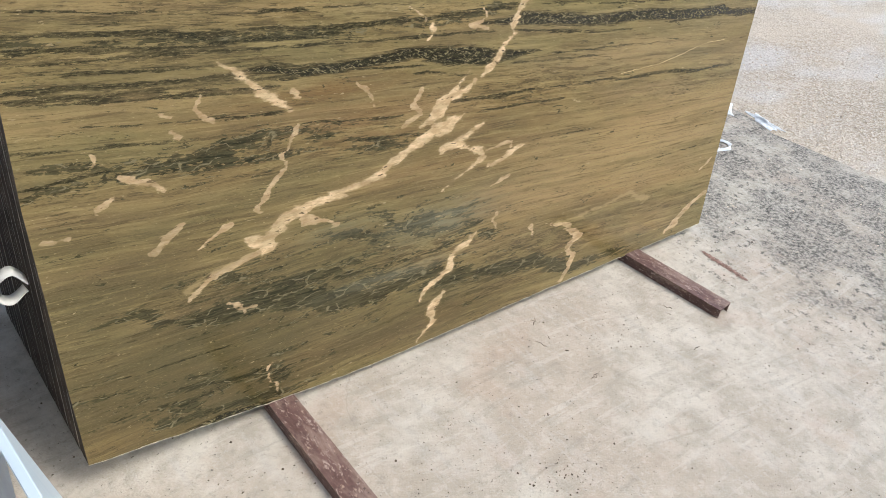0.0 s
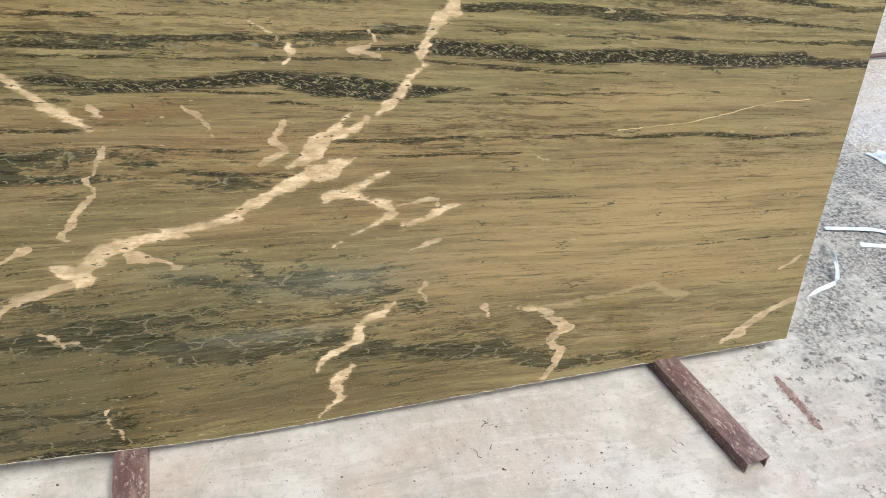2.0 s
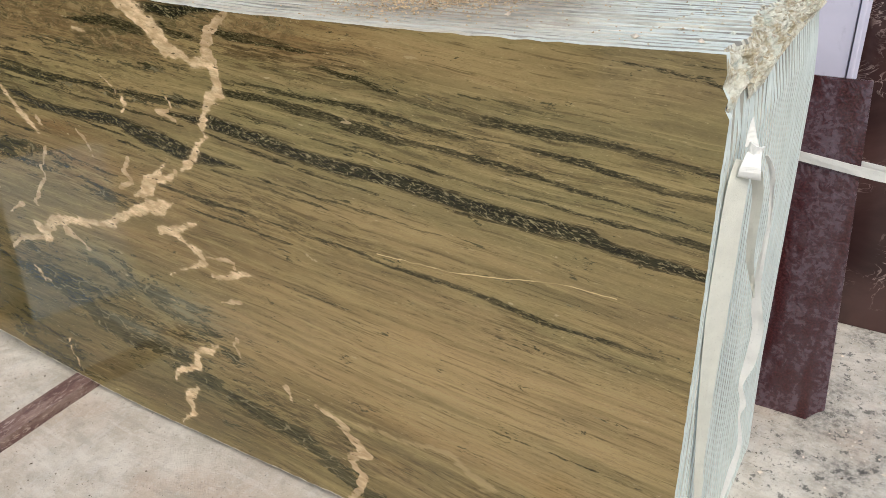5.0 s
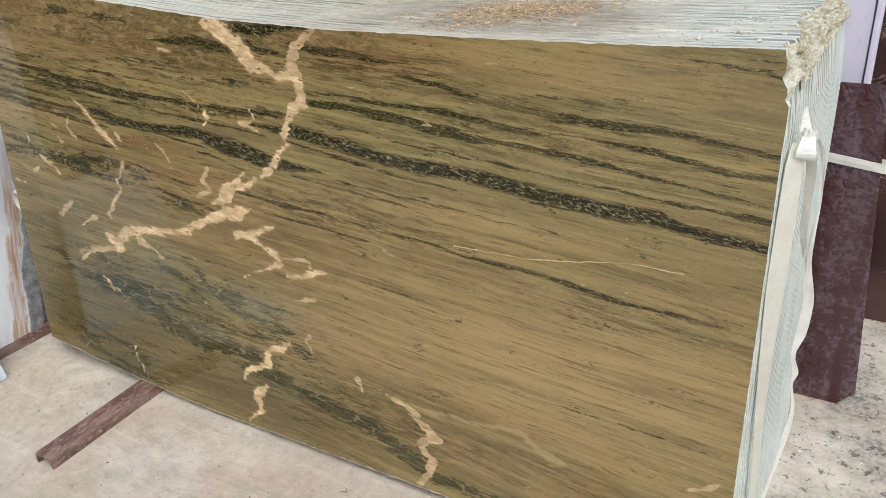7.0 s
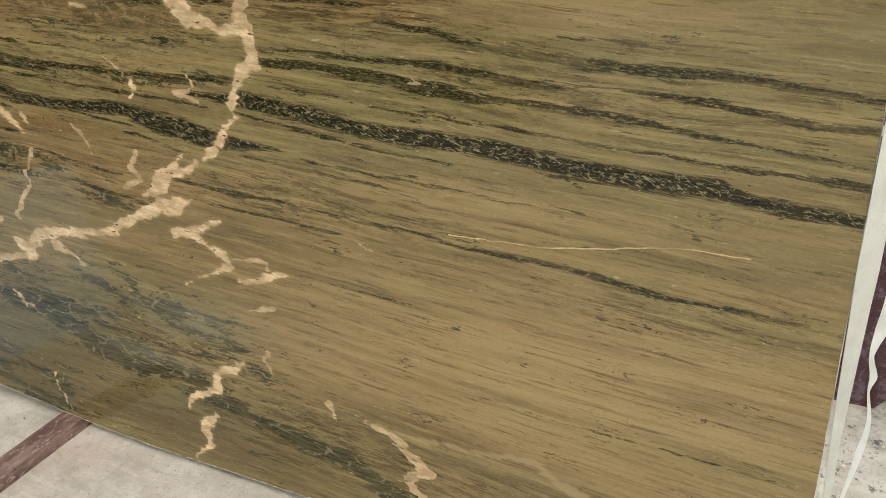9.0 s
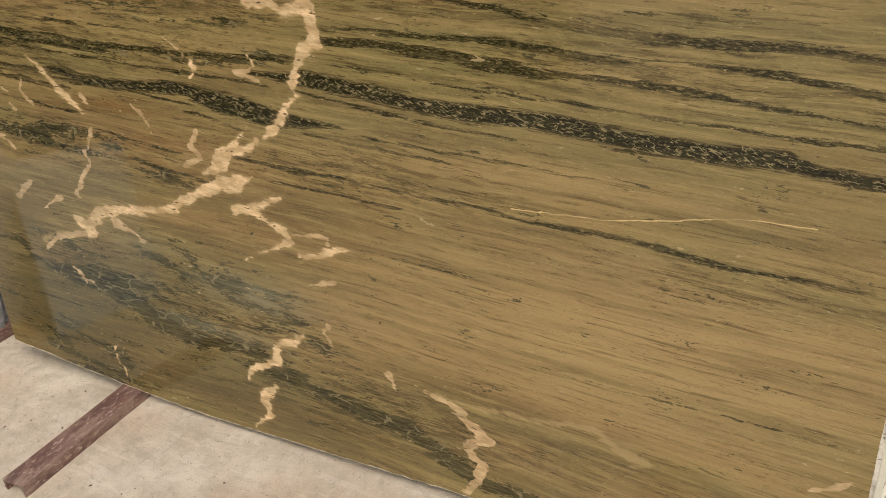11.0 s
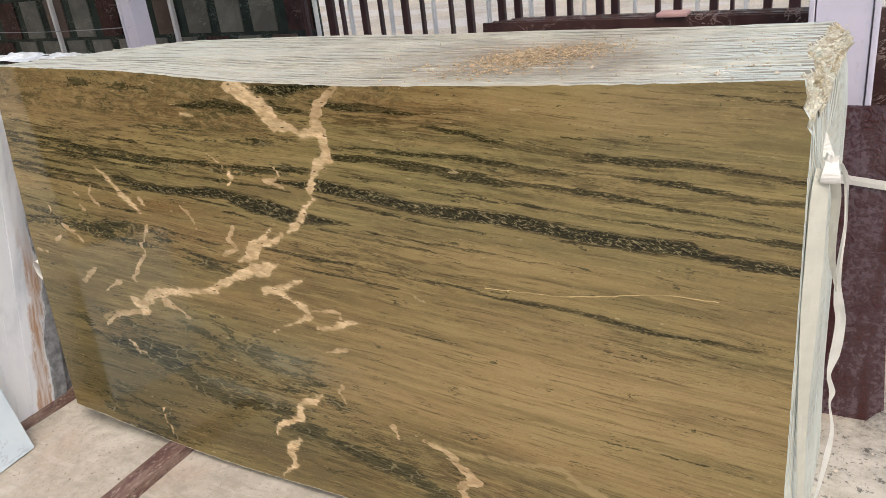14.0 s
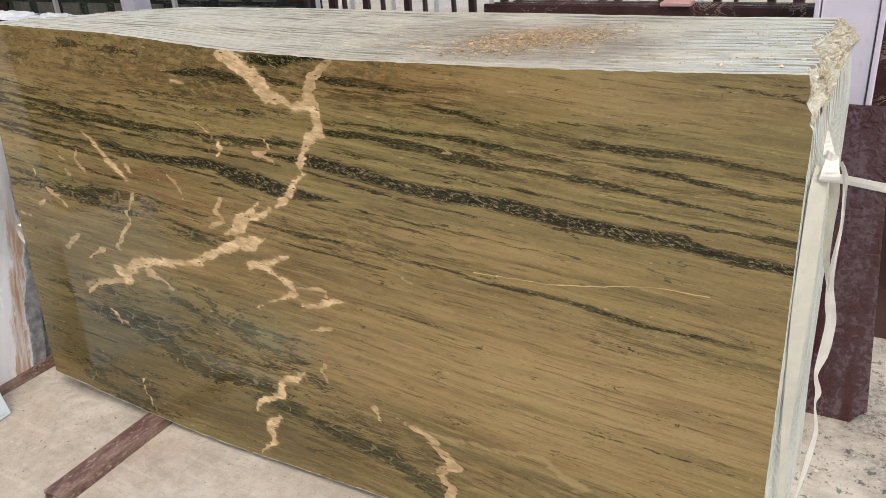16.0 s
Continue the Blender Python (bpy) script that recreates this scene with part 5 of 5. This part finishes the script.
def display_wall():
    """Dark sample board with paler stone tiles let into it."""
    d = empty("sample_board", None, "dark display board with rows of marble sample tiles", "display board")
    part("board", bevelled_box(-6.0, -1.36, 3.6, 3.65, 0, 2.4, 0.004), GREEN_MARBLE, d)
    rng = random.Random(9)
    for j in range(6):
        for i in range(13):
            x, z = -5.97 + i * 0.36 + (0.18 if j % 2 else 0.0), 0.08 + j * 0.375
            if x + 0.25 > -1.38:
                continue
            part("tile", bevelled_box(x, x + 0.25, 3.585, 3.60, z, z + 0.345, 0.002), rng.choice((GREY_MARBLE, GREY_MARBLE, BROWN_MARBLE, DARK_MARBLE)), d)
    for x in (-4.41, -2.86):
        part("upright", bevelled_box(x, x + 0.035, 3.54, 3.58, 0, 2.4, 0.004), POLE_WHITE, d, "pale metal upright")


display_wall()


def stone_block():
    ob = part("stone_block", bevelled_box(1.76, 1.87, 1.57, 1.65, 1.163, 1.178, 0.003), PINK)
    ob.matrix_world = pose(0, 0.0, 0.0)
    tagged(ob, "small pinkish stone offcut lying on the dark slabs", "stone offcut")


stone_block()


def cord(points, r=0.003):
    bm = bmesh.new()
    ring = []
    a, b = Vector(points[0]), Vector(points[1])
    for i in range(25):
        f = i / 24
        c = a.lerp(b, f) - Vector((0, 0, 0.02 * 4 * f * (1 - f)))
        ring.append([bm.verts.new(c + Vector((0, r * math.cos(q), r * math.sin(q)))) for q in (0, 1.05, 2.09, 3.14, 4.19, 5.24)])
    for p, q in zip(ring, ring[1:]):
        for i in range(6):
            bm.faces.new((p[i], q[i], q[(i + 1) % 6], p[(i + 1) % 6]))
    tagged(part("cord", bm, ROOF, smooth=True), "thin grey cord strung from the display board to a column", "cord")


cord([(-5.9, 3.585, 0.92), (-2.28, 2.605, 1.05)])


# Roof out of view; its reach is set to block light over the back.
def roof():
    bm = bmesh.new()
    n = 150
    rows = []
    for i in range(n + 1):
        x = -9 + 12.2 * i / n
        z = 3.9 + 0.02 * math.sin(i * 1.6)
        rows.append((bm.verts.new((x, 0.9, z + 0.04)), bm.verts.new((x, 3.5, z + 0.3))))
    for a, b in zip(rows, rows[1:]):
        bm.faces.new((a[0], a[1], b[1], b[0]))
    bmesh.ops.solidify(bm, geom=bm.faces[:], thickness=0.004)
    tagged(part("unseen_roof", bm, ROOF), "corrugated sheet roof of an open shed, unseen, blocking light at the back", "roof", kind="structure")


roof()


def unseen_bay():
    """Roof and plain end walls out of view, added to dim light from the left."""
    bm = bevelled_box(-9, -0.4, -7.0, -1.62, 3.66, 3.70, 0.005)
    tagged(part("unseen_roof", bm, ROOF), "sheet roof out of view, added to dim the left side", "roof", kind="structure")
    bm = bevelled_box(-9, -0.4, -7.15, -7.0, -0.1, 3.66, 0.005)
    tagged(part("unseen_wall_south", bm, BAY_WALL), "dull grey-brown rendered wall, added out of view to darken reflections", "wall", kind="structure")
    bm = bevelled_box(-9.15, -9, -7.15, 3.6, -0.1, 3.90, 0.005)
    tagged(part("unseen_wall_west", bm, BAY_WALL), "dull grey-brown rendered end wall, added out of view to darken reflections", "wall", kind="structure")


unseen_bay()


# ---- straps ----
def ribbon(points, width, across, thick=0.0012, wave=0.0, seed=0, sub=6):
    """A strap along a smooth line; across: the way its width lies at each end."""
    bm = bmesh.new()
    p = [Vector(q) for q in points]
    line = []
    for i in range(len(p) - 1):
        a, b, c, d = p[max(i - 1, 0)], p[i], p[i + 1], p[min(i + 2, len(p) - 1)]
        for j in range(sub):
            t = j / sub
            line.append(0.5 * ((2 * b) + (c - a) * t + (2 * a - 5 * b + 4 * c - d) * t * t + (3 * b - a - 3 * c + d) * t ** 3))
    line.append(p[-1])
    rows = []
    for i, q in enumerate(line):
        f = i / (len(line) - 1)
        w = Vector(across[0]).lerp(Vector(across[-1]), f)
        if wave:
            w = w + wave * Vector((noise.noise((f * 6, seed, 0)), noise.noise((f * 6, seed, 4)), 0))
        along = (line[min(i + 1, len(line) - 1)] - line[max(i - 1, 0)]).normalized()
        w = (w - along * w.dot(along)).normalized()
        nrm = along.cross(w) * thick
        span = width if isinstance(width, float) else float(np.interp(f * (len(p) - 1), range(len(p)), width))
        hw = w * (span / 2) * (1 + 0.25 * wave * noise.noise((f * 9, seed, 9)))
        fold = nrm.normalized() * (0.0035 * noise.noise((f * 11, seed, 2)))
        rows.append([bm.verts.new(v) for v in (q - hw - nrm, q - nrm + fold, q + hw - nrm, q + hw + nrm, q + nrm + fold, q - hw + nrm)])
    for a, b in zip(rows, rows[1:]):
        for i in range(6):
            bm.faces.new((a[i], b[i], b[(i + 1) % 6], a[(i + 1) % 6]))
    bm.faces.new(rows[0][::-1])
    bm.faces.new(rows[-1])
    bmesh.ops.recalc_face_normals(bm, faces=bm.faces[:])
    return bm


def stack_strap():
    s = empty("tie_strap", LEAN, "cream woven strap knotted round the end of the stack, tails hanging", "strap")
    out = [(0.85, 0.5, 0), (0.85, 0.5, 0)]
    flat = [(1, 0.05, 0), (1, 0.05, 0)]
    part("band", ribbon([(2.431, 0.056, 1.075), (2.430, 0.042, 1.03), (2.433, 0.038, 0.92), (2.436, 0.040, 0.785), (2.440, 0.050, 0.655), (2.448, 0.080, 0.45), (2.458, 0.110, 0.28), (2.466, 0.130, -0.03)], [0.028, 0.034, 0.037, 0.037, 0.029, 0.019, 0.015, 0.014], out, 0.0007, 0.03, 1), STRAP, s)
    part("end_fold", ribbon([(2.428, 0.080, 1.142), (2.432, 0.074, 1.118), (2.437, 0.066, 1.098)], [0.001, 0.013, 0.022], flat, 0.0007, 0.05, 2), STRAP_WHITE, s)
    part("knot", ribbon([(2.431, 0.078, 1.098), (2.435, 0.060, 1.099), (2.445, 0.054, 1.096), (2.452, 0.062, 1.093), (2.452, 0.078, 1.092)], 0.015, [(0.2, 0, 1), (0.3, 0, 1)], 0.0014, 0.0, 3, 8), STRAP_WHITE, s)
    part("flap", ribbon([(2.444, 0.064, 1.094), (2.445, 0.046, 1.083), (2.446, 0.036, 1.066), (2.446, 0.040, 1.053), (2.445, 0.052, 1.052)], [0.020, 0.026, 0.034, 0.037, 0.035], flat, 0.0007, 0.04, 4, 8), STRAP_WHITE, s)
    part("tail", ribbon([(2.452, 0.060, 1.060), (2.458, 0.085, 1.01), (2.459, 0.100, 0.945), (2.462, 0.115, 0.88), (2.470, 0.135, 0.83), (2.478, 0.145, 0.79)], [0.020, 0.018, 0.016, 0.014, 0.009, 0.003], flat, 0.0005, 0.15, 5), STRAP, s)
    part("tail", ribbon([(2.459, 0.085, 1.082), (2.470, 0.105, 1.05), (2.475, 0.120, 1.004), (2.479, 0.135, 0.94), (2.477, 0.150, 0.86), (2.478, 0.165, 0.80), (2.485, 0.170, 0.752), (2.492, 0.180, 0.712), (2.492, 0.185, 0.66), (2.489, 0.190, 0.62), (2.483, 0.185, 0.572), (2.494, 0.190, 0.528), (2.492, 0.190, 0.495), (2.504, 0.190, 0.431), (2.500, 0.190, 0.357), (2.489, 0.190, 0.243), (2.470, 0.185, 0.10), (2.455, 0.18, -0.02)], [0.006, 0.010, 0.007, 0.006, 0.010, 0.013, 0.021, 0.021, 0.021, 0.020, 0.008, 0.013, 0.004, 0.008, 0.013, 0.006, 0.010, 0.010], flat, 0.0005, 0.25, 6), STRAP_WHITE, s)


stack_strap()


def granite_strap():
    bm = ribbon([(1.9, 0.918, 0.80), (2.30, 0.916, 0.785), (2.62, 0.914, 0.752), (2.64, 0.932, 0.750), (2.62, 0.955, 0.752), (2.2, 0.955, 0.79)], 0.028, [(0, 0, 1), (0, 0, 1)], 0.0008, 0, 3)
    ob = part("tie_strap", bm, STRAP_WHITE)
    ob.matrix_world = pose(0, 0, 0, 0, 0, 0) @ Matrix.Translation((0, 0.165, -0.02))
    tagged(ob, "white plastic strap round the red granite slab", "strap")


granite_strap()


# ---- crumbs and chips ----
def crumb_pile():
    rng = random.Random(3)
    bm = bmesh.new()
    for _ in range(3400):
        u, w = rng.gauss(0, 1), rng.gauss(0, 1)
        x, y = 1.735 + 0.085 * u + 0.03 * w, 0.30 + 0.10 * w
        if not 0.03 < y < 0.6:
            continue
        r = rng.choice((0.0011, 0.0014, 0.0018, 0.0022, 0.0036)) * rng.uniform(0.7, 1.4)
        h = 0.010 * math.exp(-(u * u + w * w) / 1.6) * rng.random()
        rock(bm, x, y, stack_top(x, y) + 0.002 + h, r, rng)
    for _ in range(260):
        x, y = rng.uniform(1.2, 2.3), rng.uniform(0.02, 0.55)
        rock(bm, x, y, stack_top(x, y) + 0.002, rng.uniform(0.0012, 0.0030), rng)
    ob = part("stone_crumbs", bm, CRUMB)
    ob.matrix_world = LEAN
    tagged(ob, "tan stone crumbs and chips lying on the top edges of the stack", "stone crumbs", kind="stuff")


crumb_pile()


def chip(x, y, z, r, seed, material, label):
    rng = random.Random(seed)
    bm = bmesh.new()
    rock(bm, 0, 0, 0, r, rng)
    bmesh.ops.subdivide_edges(bm, edges=bm.edges[:], cuts=1, use_grid_fill=True)
    for v in bm.verts:
        v.co *= 1 + 0.18 * noise.noise(v.co * 60 + Vector((seed, 0, 0)))
    ob = part("stone_chip", bm, material)
    ob.matrix_world = LEAN @ Matrix.Translation((x, y, z))
    tagged(ob, label, "stone chip", "chips on the stack")


chip(1.93, 0.165, stack_top(1.93, 0.165) + 0.004, 0.010, 1, PEBBLE, "small pale stone chip lying on the stack")
chip(2.33, 0.06, stack_top(2.33, 0.06) + 0.003, 0.006, 2, PEBBLE, "small pale stone chip lying on the stack")
chip(2.22, 0.065, stack_top(2.22, 0.065) + 0.003, 0.007, 5, PEBBLE, "small pale stone chip lying on the stack")


LITTER = [(1.02, -0.62, 60, 0.07), (1.10, -0.50, 30, 0.10), (1.62, -0.30, 18, 0.05), (0.80, -0.35, 25, 0.12), (1.9, -0.6, 30, 0.15), (0.2, -0.3, 25, 0.10)]


def floor_litter():
    rng = random.Random(8)
    bm = bmesh.new()
    for _ in range(900):
        x, y = rng.uniform(-0.3, 3.6), rng.uniform(-1.6, 1.6)
        rock(bm, x, y, 0.001, rng.choice((0.0012, 0.002, 0.003)) * rng.uniform(0.7, 1.5), rng)
    for cx, cy, n, spread in LITTER:
        for _ in range(n):
            rock(bm, cx + rng.gauss(0, spread), cy + rng.gauss(0, spread), 0.001, rng.choice((0.001, 0.0016, 0.0028)) * rng.uniform(0.7, 1.5), rng)
    tagged(part("floor_grit", bm, TWIG), "dark grit and crumbs scattered over the concrete", "grit", kind="stuff")
    bm = bmesh.new()
    for _ in range(700):
        x, y = rng.uniform(2.5, 3.9), rng.uniform(-1.6, 1.6)
        rock(bm, x, y, 0.001 if x < 3.6 else -0.02, rng.choice((0.002, 0.003, 0.005)) * rng.uniform(0.7, 1.5), rng)
    for _ in range(6000):
        x, y = 3.7 + abs(rng.gauss(0, 1.1)), rng.uniform(-2.0, 3.2)
        rock(bm, x, y, -0.028, rng.choice((0.003, 0.004, 0.006, 0.009)) * rng.uniform(0.6, 1.3), rng)
    tagged(part("gravel_stones", bm, PEBBLE), "loose tan gravel along the edge of the concrete", "gravel", kind="stuff")


floor_litter()


def twig(x, y, turn, length, seed):
    bm = bmesh.new()
    rng = random.Random(seed)
    n, ring = 7, []
    for i in range(n):
        f = i / (n - 1)
        r = 0.0013 * (1 - 0.6 * f)
        c = Vector((0.7 * length * (f - 0.5), 0.09 * length * rng.uniform(-1, 1), r + 0.002 * rng.random()))
        ring.append([bm.verts.new(c + Vector((0, r * math.cos(a), r * math.sin(a)))) for a in (0, 1.57, 3.14, 4.71)])
    for a, b in zip(ring, ring[1:]):
        for i in range(4):
            bm.faces.new((a[i], b[i], b[(i + 1) % 4], a[(i + 1) % 4]))
    bm.faces.new(ring[0])
    bm.faces.new(ring[-1])
    ob = part("dry_twig", bm, TWIG)
    ob.matrix_world = pose(x, y, 0, 0, 0, turn)
    tagged(ob, "small dry dark twig lying on the concrete", "twig", "twigs on the floor")


twig(1.408, -0.173, 60, 0.030, 0)
twig(1.422, -0.380, 0, 0.050, 1)
twig(1.834, -0.472, 0, 0.022, 2)
twig(1.422, -0.089, 30, 0.060, 3)
twig(1.821, -0.471, 0, 0.030, 4)
twig(1.409, -0.387, 0, 0.050, 5)
twig(1.419, -0.085, 120, 0.022, 6)
twig(1.361, -0.184, 115, 0.060, 7)
twig(1.883, -0.299, 100, 0.030, 8)
twig(1.910, -0.275, 120, 0.050, 9)


def rust_mark():
    """Loose rust flakes in the line where a rail lay."""
    bm = bmesh.new()
    rng = random.Random(12)
    for _ in range(1000):
        f = rng.random()
        w = 0.0125 * math.sin(math.pi * min(1, f * 0.92 + 0.06)) ** 0.5
        x = 2.339 + 0.006 * noise.noise((f * 5, 2, 1)) + w * max(-1.8, min(1.8, rng.gauss(0, 0.55)))
        y, r, turn = -0.114 - 0.214 * f, rng.uniform(0.0008, 0.0030), rng.uniform(0, 6.28)
        z = rng.uniform(0.0008, 0.0016)
        bm.faces.new([bm.verts.new((x + r * math.cos(turn + q), y + 1.5 * r * math.sin(turn + q), z)) for q in (0, 1.3, 2.5, 3.9, 5.2)])
    tagged(part("rust_streak", bm, RUST), "brown rust flakes left in a streak on the concrete", "rust", kind="stuff")


rust_mark()


# ---- scraps on the apron and beyond ----
def scrap(points, width, label):
    ob = part("plastic_strip", ribbon(points, width, [(0.2, 1, 0.1), (1, 0.3, 0.2)], 0.0008, 0.5, len(points)), PLASTIC)
    tagged(ob, label, "plastic strip", "scraps on the ground")


scrap([(3.05, 0.56, 0.008), (3.16, 0.53, 0.012), (3.26, 0.50, 0.010), (3.30, 0.44, 0.008), (3.25, 0.40, 0.006), (3.12, 0.44, 0.004)], 0.020, "curled white plastic strapping strip lying on the ground")
scrap([(2.98, 0.47, 0.01), (2.94, 0.40, 0.03), (2.90, 0.32, 0.03), (2.85, 0.25, 0.012), (2.76, 0.225, 0.006), (2.66, 0.19, 0.004)], 0.015, "white plastic strapping strip lying on the ground")


def crumpled(x, y, sx, sy, seed, h=0.05, z=0.002, turn=None, where="at the edge of the concrete"):
    bm = bmesh.new()
    bmesh.ops.create_grid(bm, x_segments=26, y_segments=18, size=0.5)
    for v in bm.verts:
        u, w = v.co.x, v.co.y
        k = noise.fractal((u * 5 + seed, w * 5, seed), 0.9, 2.1, 3)
        edge = 1 + 0.6 * noise.noise((u * 3, w * 3, seed))
        v.co = Vector((u * sx * edge, w * sy * edge, max(0.0, h * (0.45 + 0.6 * k) * (1.05 - 2 * max(abs(u), abs(w))))))
    bmesh.ops.solidify(bm, geom=bm.faces[:], thickness=0.001)
    ob = part("plastic_sheet", bm, PLASTIC, smooth=True)
    ob.matrix_world = pose(x, y, z, 0, 0, seed * 37 if turn is None else turn)
    tagged(ob, "crumpled greyish white plastic sheet lying " + where, "plastic sheet", "plastic scraps")


crumpled(3.68, 0.74, 0.17, 0.10, 1, 0.05)
crumpled(3.75, 0.52, 0.20, 0.07, 2, 0.03)
crumpled(3.76, 0.98, 0.22, 0.10, 3, 0.06)
crumpled(-0.62, 0.57, 0.40, 0.14, 4, 0.030, 1.252, 3, "on top of the white stack")
crumpled(-0.28, 0.57, 0.30, 0.12, 5, 0.028, 1.252, -4, "on top of the white stack")


def hose():
    bm = bmesh.new()
    n, ring = 60, []
    for i in range(n + 1):
        f = i / n
        c = Vector((4.2 + 5.5 * f, 2.15 + 0.10 * math.sin(f * 5), -0.012))
        ring.append([bm.verts.new(c + 0.014 * Vector((0, math.cos(a), math.sin(a)))) for a in [k * math.pi / 4 for k in range(8)]])
    for a, b in zip(ring, ring[1:]):
        for i in range(8):
            bm.faces.new((a[i], b[i], b[(i + 1) % 8], a[(i + 1) % 8]))
    tagged(part("hose", bm, CABLE, smooth=True), "brown hose lying across the gravel yard", "hose")


hose()


def pink_plinth():
    p = empty("plinth", None, "pink plastered plinth with a paler coping", "plinth")
    part("body", bevelled_box(2.52, 3.3, 1.9, 2.6, 0, 0.36, 0.01, 2), PINK, p)
    part("coping", bevelled_box(2.50, 3.32, 1.88, 2.62, 0.36, 0.44, 0.01, 2), PINK_PALE, p)


pink_plinth()


def end_strap():
    s = empty("tie_strap", None, "white strap loop sticking out from the far end of the stack", "strap")
    part("loop", ribbon([(-0.034, 0.085, 0.60), (-0.060, 0.080, 0.635), (-0.088, 0.085, 0.615), (-0.092, 0.09, 0.575), (-0.068, 0.095, 0.552), (-0.036, 0.10, 0.57)], 0.030, [(0.1, 1, 0.1), (0.1, 1, 0.1)], 0.0012, 0.2, 4, 8), STRAP_WHITE, s, smooth=True)


end_strap()
